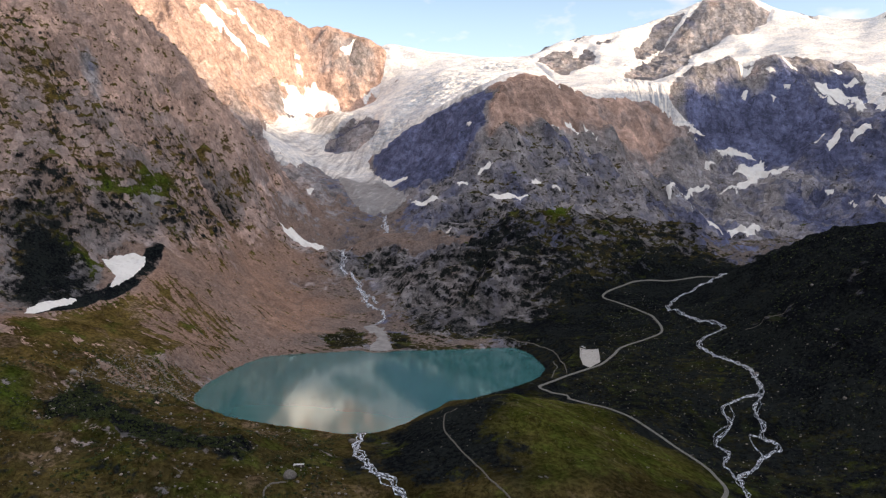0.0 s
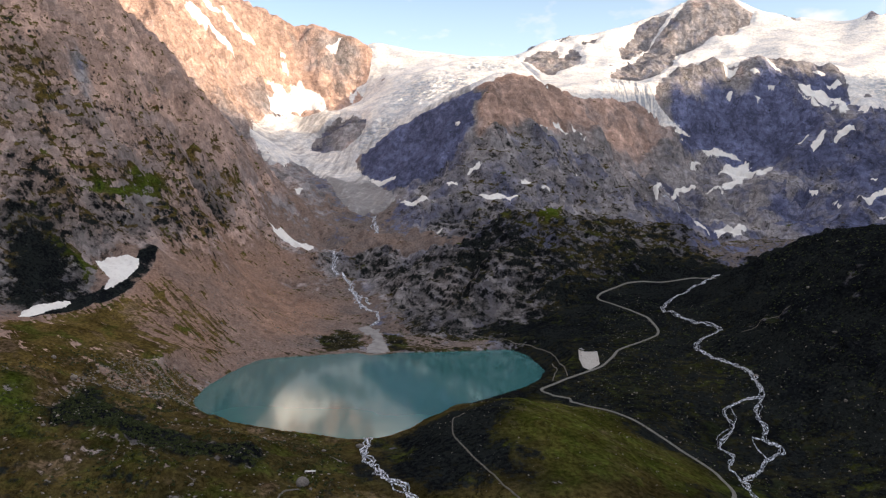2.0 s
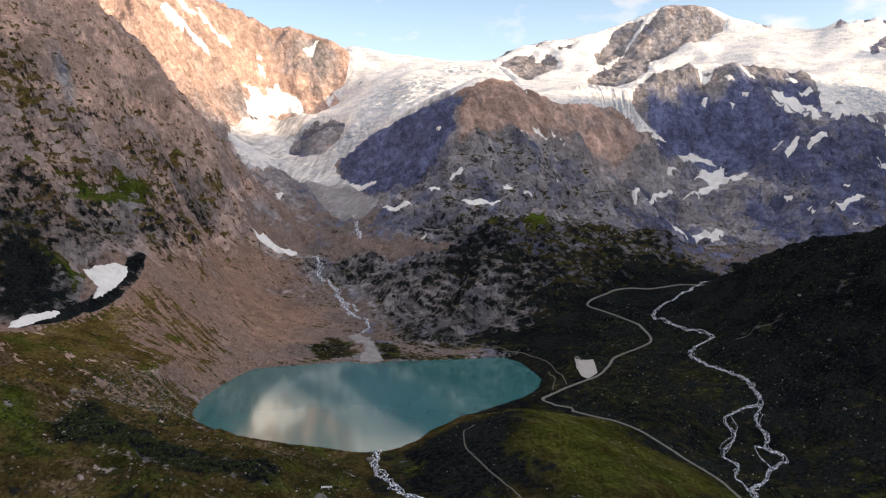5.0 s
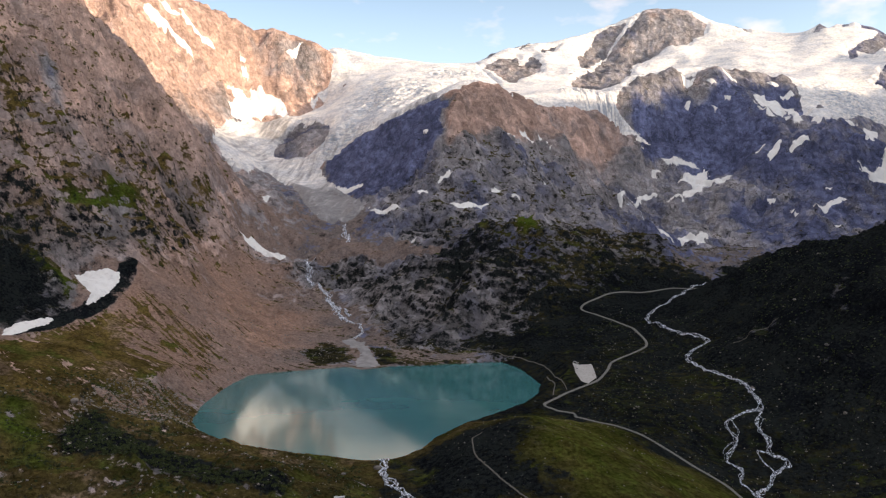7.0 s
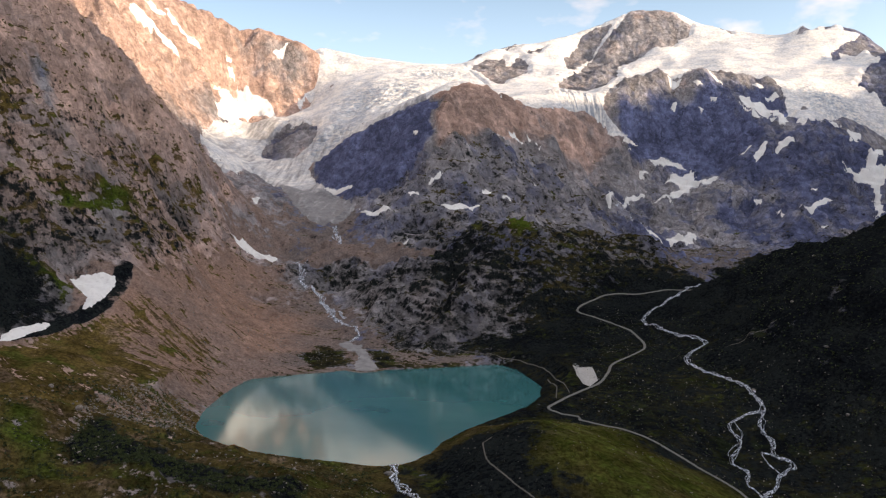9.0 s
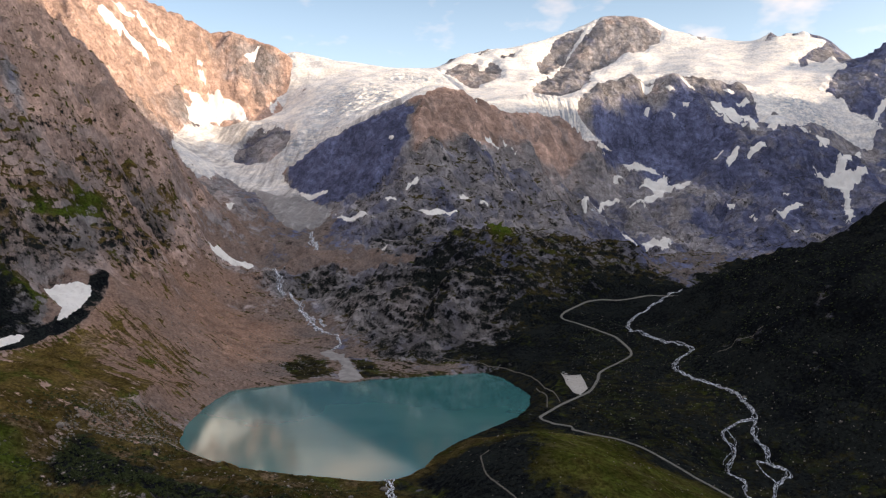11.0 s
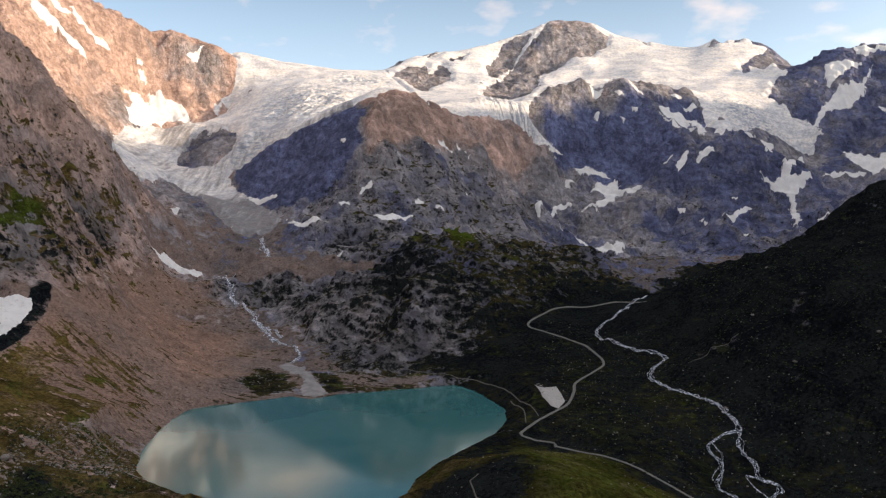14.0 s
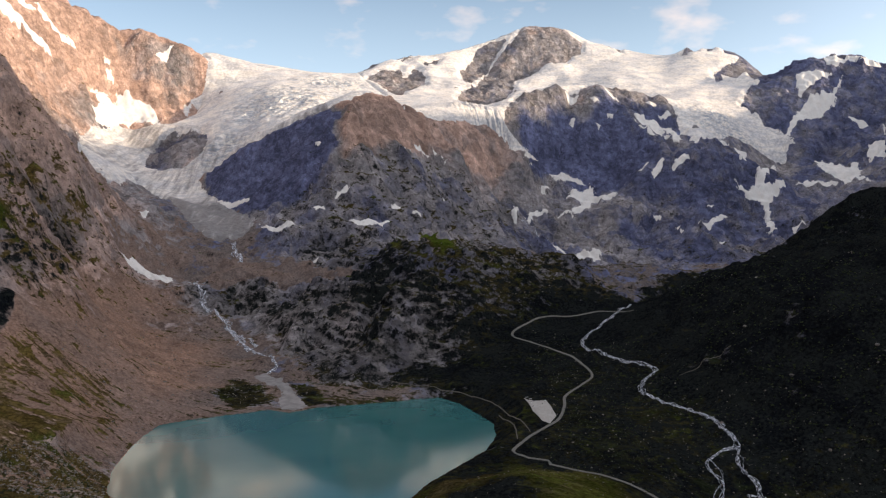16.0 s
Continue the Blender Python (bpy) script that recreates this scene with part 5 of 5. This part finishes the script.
snow_patch([(2600, 3174), (2614, 3098), (2524, 3001), (2505, 3082)])
snow_patch([(2713, 3260), (2754, 3247), (2668, 3155)])
snow_patch([(-557, 1316), (-545, 1343), (-500, 1353), (-495, 1337), (-499, 1304), (-509, 1262), (-520, 1252), (-520, 1279), (-539, 1296)])
snow_patch([(-569, 1088), (-575, 1113), (-555, 1161), (-544, 1188), (-540, 1184), (-545, 1138), (-556, 1108)])
snow_patch([(-434, 2146), (-414, 2201), (-376, 2196), (-346, 2191), (-318, 2160), (-330, 2114), (-365, 2105), (-396, 2123), (-416, 2122)])
snow_patch([(1600, 3436), (1693, 3440), (1732, 3345), (1675, 3214), (1678, 3344), (1628, 3420)])
snow_patch([(1555, 3398), (1557, 3319), (1604, 3290), (1561, 3275), (1551, 3340)])
snow_patch([(1652, 3363), (1677, 3295), (1634, 3147), (1637, 3207), (1655, 3319)])
snow_patch([(2005, 3315), (2081, 3331), (1860, 3030), (1836, 3031)])
snow_patch([(1866, 3240), (1986, 3328), (1908, 3236)])
snow_patch([(1298, 3508), (1313, 3500), (1296, 3491), (1286, 3500)])
snow_patch([(-439, 2574), (-407, 2572), (-419, 2542)])
snow_patch([(5, 2117), (22, 2116), (16, 2106)])
snow_patch([(48, 2169), (72, 2160), (55, 2157)])
snow_patch([(1360, 2887), (1384, 2875), (1368, 2868)])
snow_patch([(1398, 2787), (1413, 2772), (1401, 2774)])
snow_patch([(1457, 2604), (1484, 2605), (1463, 2587)])


# ---- streams, road and paths ----
def ribbon(name, line, width, material, lift=0.6, wander=0.0, ragged=0.15, cross=5, strand=0):
    """A strip laid along a line on the land, sunk at its edges."""
    p = curve_through(line, max(2.0, width * 0.8))
    t = np.gradient(p, axis=0)
    t /= np.linalg.norm(t, axis=1, keepdims=True) + 1e-9
    side = np.column_stack([-t[:, 1], t[:, 0]])
    s = np.concatenate([[0], np.cumsum(np.linalg.norm(np.diff(p, axis=0), axis=1))])
    p = p + side * (wander * layers(s + line[0][0], s * 0 + line[0][1] + 37 * strand, 26, 3, 5 + strand))[:, None]
    w = width * (1 + ragged * np.clip(layers(s + line[0][1], s * 0 + line[0][0] + 41 * strand, 12, 3, 9 + strand), -1.5, 1.5))
    f = np.linspace(-1, 1, cross)
    x = p[:, None, 0] + side[:, None, 0] * f * w[:, None] / 2
    y = p[:, None, 1] + side[:, None, 1] * f * w[:, None] / 2
    z = height(x.ravel(), y.ravel()).reshape(x.shape) + lift * (1 - 1.7 * np.abs(f) ** 4)
    at = np.array([p[:, 0].mean(), p[:, 1].mean(), z.min()])
    co = np.column_stack([x.ravel(), y.ravel(), z.ravel()]) - at
    ob = part(name, mesh_of(name, co, grid_quads(len(p), cross)), material)
    ob.location = at
    return ob


PARK = [(196, 1158), (196, 1137), (217, 1126), (209, 1073), (191, 1050), (183, 1059), (185, 1094)]
DELTA = [(-150, 1502), (-129, 1508), (-110, 1455), (-100, 1387), (-91, 1343), (-82, 1280), (-102, 1266), (-119, 1276), (-122, 1314), (-112, 1363), (-130, 1417)]


def footpath(line):
    tagged(ribbon("footpath", line, 1.7, M_PATH, 0.6), kind="structure")


def stream(width, line):
    """A torrent in several braided threads of white water."""
    top = tagged(new("stream"), "white foaming mountain stream among stones", "stream", "mountain streams")
    mid = line[len(line) // 2]
    top.location = (mid[0], mid[1], float(height([mid[0]], [mid[1]])[0]))
    far = 1.9 if line[0][1] > 1600 else 1.0
    for k in range(5 if width > 3 else 2):
        thread = ribbon("water_thread", line, width * far * (0.13 if k else 0.19), M_TORRENT, 0.9, width * (0.95 if k else 0.4), 1.0, 5, k)
        thread.parent = top
        thread.location = Vector(thread.location) - Vector(top.location)


tagged(ribbon("road", ROAD_LINE, 5.2, M_ROAD, 0.9, 0.0, 0.05), kind="structure")
tagged(drape("parking_area", PARK, 2.0, 0.9, 0.5, M_PARK), kind="structure")
tagged(drape("gravel_delta", DELTA, 3.0, 0.8, 0.2, M_DELTA, (), 3.0), kind="structure")
footpath([(57, 1381), (87, 1351), (111, 1319), (138, 1283), (155, 1229), (163, 1167), (162, 1109), (158, 1031)])
footpath([(155, 1138), (152, 1077), (136, 1015)])
footpath([(12, 777), (2, 766), (-1, 738), (1, 716), (10, 683), (22, 654), (40, 611), (49, 590)])
footpath([(416, 1129), (434, 1123), (461, 1118), (483, 1108)])
footpath([(-135, 590), (-137, 601), (-134, 612), (-124, 619)])
stream(5.4, [(572, 1568), (485, 1478), (447, 1449), (411, 1423), (395, 1406), (374, 1339), (385, 1296), (405, 1249), (418, 1213), (419, 1194), (400, 1181), (371, 1149), (362, 1132), (368, 1089), (382, 1053), (383, 1005), (374, 964), (371, 935), (366, 919), (354, 907), (342, 879), (339, 849), (330, 834), (339, 817), (338, 806), (325, 797), (312, 789), (299, 769), (279, 751), (270, 732), (268, 708), (260, 671)])
stream(4.1, [(366, 919), (349, 924), (323, 915), (314, 902), (313, 886), (312, 871), (302, 855), (285, 835), (279, 822), (285, 806), (282, 791), (270, 768), (271, 735)])
stream(2.1, [(326, 914), (321, 887), (312, 871)])
stream(2.3, [(330, 834), (321, 842), (318, 819), (319, 796)])
stream(2.1, [(306, 867), (289, 852), (283, 841)])
stream(9.6, [(-84, 841), (-83, 770), (-83, 740), (-70, 694), (-57, 659), (-44, 638), (-32, 626), (-23, 605)])
stream(9.5, [(-294, 2189), (-268, 2143), (-244, 1980), (-250, 1948), (-230, 1916), (-206, 1874), (-191, 1830), (-176, 1785), (-166, 1700), (-148, 1672)])
stream(6, [(-191, 1830), (-166, 1776), (-142, 1679)])
stream(5.5, [(-264, 2135), (-245, 2125), (-226, 2131)])
stream(6, [(-148, 1672), (-114, 1537), (-129, 1503)])
stream(11, [(-181, 2452), (-172, 2401), (-158, 2275)])
stream(3.3, [(828, 2883), (870, 2899), (903, 2748)])

# ---- boulders, shrubs and the few things people have left here ----
def lump(bm, at, size, squash, seed, fine=1):
    """A rough stone of about that size, sunk a little into the ground."""
    r = random.Random(seed)
    made = bmesh.ops.create_icosphere(bm, subdivisions=fine, radius=size / 2)["verts"]
    turn = Euler((r.random() * 6, r.random() * 6, r.random() * 6)).to_matrix()
    stretch = Vector((r.uniform(0.75, 1.3), r.uniform(0.75, 1.3), squash * r.uniform(0.8, 1.2)))
    for v in made:
        v.co = turn @ v.co
        v.co *= 1 + 0.35 * noise.noise(v.co * (1.6 / size) + Vector((seed * 1.7, 0, 0)))
        v.co = Vector((v.co.x * stretch.x, v.co.y * stretch.y, v.co.z * stretch.z)) + Vector(at)


def boulder(x, y, size, label, squash=0.75):
    bm = bmesh.new()
    lump(bm, (0, 0, size * squash * 0.28), size, squash, int(x * 7 + y * 3), 3)
    me = bpy.data.meshes.new("boulder")
    bm.to_mesh(me)
    bm.free()
    ob = part("boulder", me, M_STONE)
    ob.location = (x, y, float(height([x], [y])[0]))
    return tagged(ob, label, "boulder", "large boulders")


def scattered(count, ring, seed, clump=0.0):
    """Random places inside a ring, gathered in clumps."""
    r = np.random.RandomState(seed)
    xs, ys = [p[0] for p in ring], [p[1] for p in ring]
    got = []
    while len(got) < count:
        x, y = r.uniform(min(xs), max(xs), 4000), r.uniform(min(ys), max(ys), 4000)
        keep = inside(x, y, ring) & (ring_depth(x, y, SHORE) < -3)
        if clump:
            keep &= layers(x, y, 70, 3, seed) + r.uniform(-0.5, 0.5, 4000) > clump
        got += list(zip(x[keep], y[keep]))
    return np.array(got[:count])


def stone_field(name, count, ring, seed, small, large, label, clump=0.0):
    """Loose stones past counting, as one thing."""
    r = random.Random(seed)
    shapes = []
    for k in range(8):
        bm = bmesh.new()
        lump(bm, (0, 0, 0.12), 1.0, 0.7, seed * 10 + k)
        shapes.append((np.array([v.co for v in bm.verts]), np.array([[v.index for v in f.verts] for f in bm.faces])))
        bm.free()
    xy = scattered(count, ring, seed, clump)
    z = height(xy[:, 0], xy[:, 1])
    verts, faces, start = [], [], 0
    for (x, y), h in zip(xy, z):
        co, fc = shapes[r.randrange(8)]
        size = small + (large - small) * r.random() ** 5
        a = r.random() * 6.28
        turned = np.column_stack([co[:, 0] * math.cos(a) - co[:, 1] * math.sin(a), co[:, 0] * math.sin(a) + co[:, 1] * math.cos(a), co[:, 2]])
        verts.append(turned * size + (x, y, h))
        faces.append(fc + start)
        start += len(co)
    ob = part(name, mesh_of(name, np.vstack(verts), np.vstack(faces)), M_STONE)
    ob.data.polygons.foreach_set("use_smooth", np.zeros(len(ob.data.polygons), bool))
    return tagged(ob, label, "stones", kind="stuff")


def shrub_field(name, count, ring, seed, low, high, label, clump=0.0):
    """Low bushes of many small leaf clumps, as one thing."""
    r = np.random.RandomState(seed)
    xy = scattered(count, ring, seed, clump)
    z = height(xy[:, 0], xy[:, 1])
    leaves = 26
    size = r.uniform(low, high, count)
    base = np.repeat(np.column_stack([xy, z]), leaves, 0)
    s = np.repeat(size, leaves)[:, None]
    a, e = r.uniform(0, 6.283, count * leaves), r.uniform(0.05, 1.5, count * leaves)
    out = np.column_stack([np.cos(a) * np.cos(e), np.sin(a) * np.cos(e), np.sin(e) * 0.75]) * r.uniform(0.55, 1.0, (count * leaves, 1))
    mid = base + out * s * 0.55
    u = r.normal(size=(count * leaves, 3))
    v = r.normal(size=(count * leaves, 3))
    u *= 0.17 * s / np.linalg.norm(u, axis=1, keepdims=True)
    v *= 0.17 * s / np.linalg.norm(v, axis=1, keepdims=True)
    co = np.stack([mid - u - v, mid + u - v, mid + u + v, mid - u + v], 1).reshape(-1, 3)
    ob = part(name, mesh_of(name, co, np.arange(len(co)).reshape(-1, 4)), M_SHRUB)
    return tagged(ob, label, "shrubs", kind="stuff")


MEADOW = [(-430, 640), (-380, 560), (-60, 560), (-95, 700), (-110, 775), (-230, 830), (-300, 930), (-330, 1000), (-440, 1000), (-470, 820)]
RUBBLE = [(-369, 736), (-411, 895), (-397, 981), (-380, 1034), (-331, 1059), (-305, 986), (-303, 860), (-338, 863), (-375, 874), (-379, 819)]
THICKET = [(-380, 778), (-384, 834), (-367, 849), (-315, 749), (-287, 754), (-212, 670), (-158, 669), (-163, 636), (-214, 635), (-278, 667), (-324, 688), (-355, 709)]
KNOLL = [(20, 620), (200, 640), (215, 800), (150, 930), (60, 900), (-20, 800), (-50, 720), (0, 650)]
VALLEY = [(150, 950), (230, 800), (300, 640), (420, 620), (470, 900), (450, 1150), (430, 1400), (330, 1480), (240, 1250)]
HILLSIDE = [(430, 700), (640, 750), (760, 1150), (700, 1290), (560, 1400), (470, 1150), (420, 900)]
TALUS = [(-310, 1080), (-280, 1280), (-150, 1330), (80, 1330), (60, 1480), (-120, 1700), (-330, 2000), (-420, 1700), (-420, 1320), (-360, 1150)]
STEPS = [(-80, 1500), (180, 1480), (420, 1600), (500, 1700), (260, 1800), (0, 2000), (-150, 2100), (-160, 1850)]
stone_field("meadow_stones", 2300, MEADOW, 4, 0.35, 2.8, "pale grey stones strewn over the rough meadow", -0.1)
stone_field("rubble_stones", 2200, RUBBLE, 5, 0.6, 3.0, "tumbled grey-brown blocks of an old rockfall")
stone_field("knoll_stones", 520, KNOLL, 6, 0.4, 1.6, "small pale stones on the grassy knoll")
stone_field("valley_stones", 1700, VALLEY, 7, 0.5, 2.4, "pale stones along the stream and its banks", 0.0)
stone_field("hillside_stones", 420, HILLSIDE, 8, 0.5, 2.4, "scattered pale stones on the dark hillside", 0.1)
stone_field("talus_stones", 2600, TALUS, 9, 0.8, 3.4, "loose blocks on the gravel slope above the lake")
stone_field("ledge_stones", 1100, STEPS, 10, 1.0, 4.4, "broken grey blocks on the dark rock steps", 0.0)
shrub_field("meadow_shrubs", 1500, MEADOW, 14, 1.2, 3.2, "low dark shrubs in the rough meadow", 0.1)
shrub_field("thicket", 1300, THICKET, 15, 1.5, 3.8, "dense dark green thicket on the meadow")
shrub_field("hillside_shrubs", 1500, HILLSIDE, 16, 1.4, 3.4, "dark dwarf shrubs on the hillside", 0.0)
shrub_field("valley_shrubs", 1100, VALLEY, 17, 1.0, 2.6, "low dark shrubs on the valley floor", 0.1)
boulder(-123, 629, 11.0, "large pinkish boulder standing in the meadow", 0.7)
boulder(-395, 851, 9.0, "large pale boulder at the top of the rubble")
boulder(-444, 915, 6.0, "pale boulder beside the moraine's grassy slope")
boulder(381, 976, 6.0, "grey boulder beside the foaming stream", 0.6)
boulder(-89, 766, 7.0, "flat grey boulder on the bank of the outlet stream", 0.5)
for x, y in scattered(18, MEADOW, 21):
    boulder(float(x), float(y), random.uniform(2.0, 3.6), "pale grey boulder in the rough meadow")
for x, y in scattered(9, HILLSIDE, 22):
    boulder(float(x), float(y), random.uniform(3.0, 6.0), "grey boulder on the dark hillside", 0.6)


def box(size, at, bevel=0.04):
    bm = bmesh.new()
    bmesh.ops.create_cube(bm, size=1.0)
    for v in bm.verts:
        v.co = Vector((v.co.x * size[0] + at[0], v.co.y * size[1] + at[1], v.co.z * size[2] + at[2]))
    bmesh.ops.bevel(bm, geom=list(bm.edges), offset=bevel, segments=2, affect="EDGES")
    me = bpy.data.meshes.new("box")
    bm.to_mesh(me)
    bm.free()
    return me


def shed(x, y, turn):
    """A long low hut with a white metal roof, open posts at one end."""
    top = tagged(new("shed"), "long low wooden shed with a white metal roof", "shed")
    top.location, top.rotation_euler = (x, y, float(height([x], [y])[0]) - 0.1), (0, 0, turn)
    part("wall", box((6.4, 2.6, 2.0), (0.6, 0, 1.0)), M_TIMBER, top)
    part("door", box((0.9, 0.08, 1.8), (1.5, -1.34, 0.95), 0.02), M_PALE, top, "pale door")
    for dx in (-4.2, -3.0):
        for dy in (-1.2, 1.2):
            part("post", box((0.16, 0.16, 2.1), (dx, dy, 1.05), 0.02), M_TIMBER, top)
    bm = bmesh.new()
    for side in (-1, 1):
        vs = [bm.verts.new(p) for p in ((-4.6, 0, 2.9), (4.2, 0, 2.9), (4.2, side * 1.9, 2.05), (-4.6, side * 1.9, 2.05))]
        bm.faces.new(vs)
    bmesh.ops.solidify(bm, geom=list(bm.faces), thickness=0.12)
    me = bpy.data.meshes.new("roof")
    bm.to_mesh(me)
    bm.free()
    part("roof", me, M_ROOF, top, "white metal roof")


def car(x, y, turn, paint):
    top = tagged(new("car"), "small parked car on the pale gravel", "car", "parked cars")
    top.location, top.rotation_euler = (x, y, float(height([x], [y])[0]) + 0.85), (0, 0, turn)
    part("body", box((4.2, 1.75, 0.62), (0, 0, 0.62), 0.14), paint, top)
    cabin = box((2.3, 1.55, 0.55), (-0.2, 0, 1.16), 0.16)
    for v in cabin.vertices:
        if v.co.z > 1.2:
            v.co.x = -0.2 + (v.co.x + 0.2) * 0.78
            v.co.y *= 0.86
    part("windows", cabin, M_GLASS, top, "dark car windows")
    for dx in (-1.3, 1.3):
        for dy in (-0.8, 0.8):
            bm = bmesh.new()
            bmesh.ops.create_cone(bm, cap_ends=True, segments=16, radius1=0.32, radius2=0.32, depth=0.22,
                                  matrix=Matrix.Translation((dx, dy, 0.32)) @ Matrix.Rotation(radians(90), 4, "X"))
            me = bpy.data.meshes.new("wheel")
            bm.to_mesh(me)
            bm.free()
            part("wheel", me, M_TYRE, top)


M_TIMBER = plain("weathered_timber", (0.06, 0.05, 0.042), 0.85)
M_PALE = plain("pale_paint", (0.45, 0.44, 0.42))
M_ROOF = plain("white_roof", (0.72, 0.72, 0.70), 0.45)
M_GLASS = plain("dark_glass", (0.015, 0.017, 0.02), 0.08)
M_TYRE = plain("tyre_rubber", (0.02, 0.02, 0.02), 0.9)
M_CAR_WHITE = plain("white_car_paint", (0.75, 0.75, 0.75), 0.25)
M_CAR_GREY = plain("grey_car_paint", (0.25, 0.26, 0.28), 0.25)
shed(-120, 655, radians(4))
car(198.3, 1149.4, radians(20), M_CAR_WHITE)
car(198.7, 1137.9, radians(24), M_CAR_WHITE)
car(200.4, 1128.6, radians(18), M_CAR_GREY)
car(192.7, 1120.9, radians(95), M_CAR_WHITE)
car(189.7, 1102.8, radians(100), M_CAR_WHITE)
car(213.7, 1123.4, radians(15), M_CAR_WHITE)
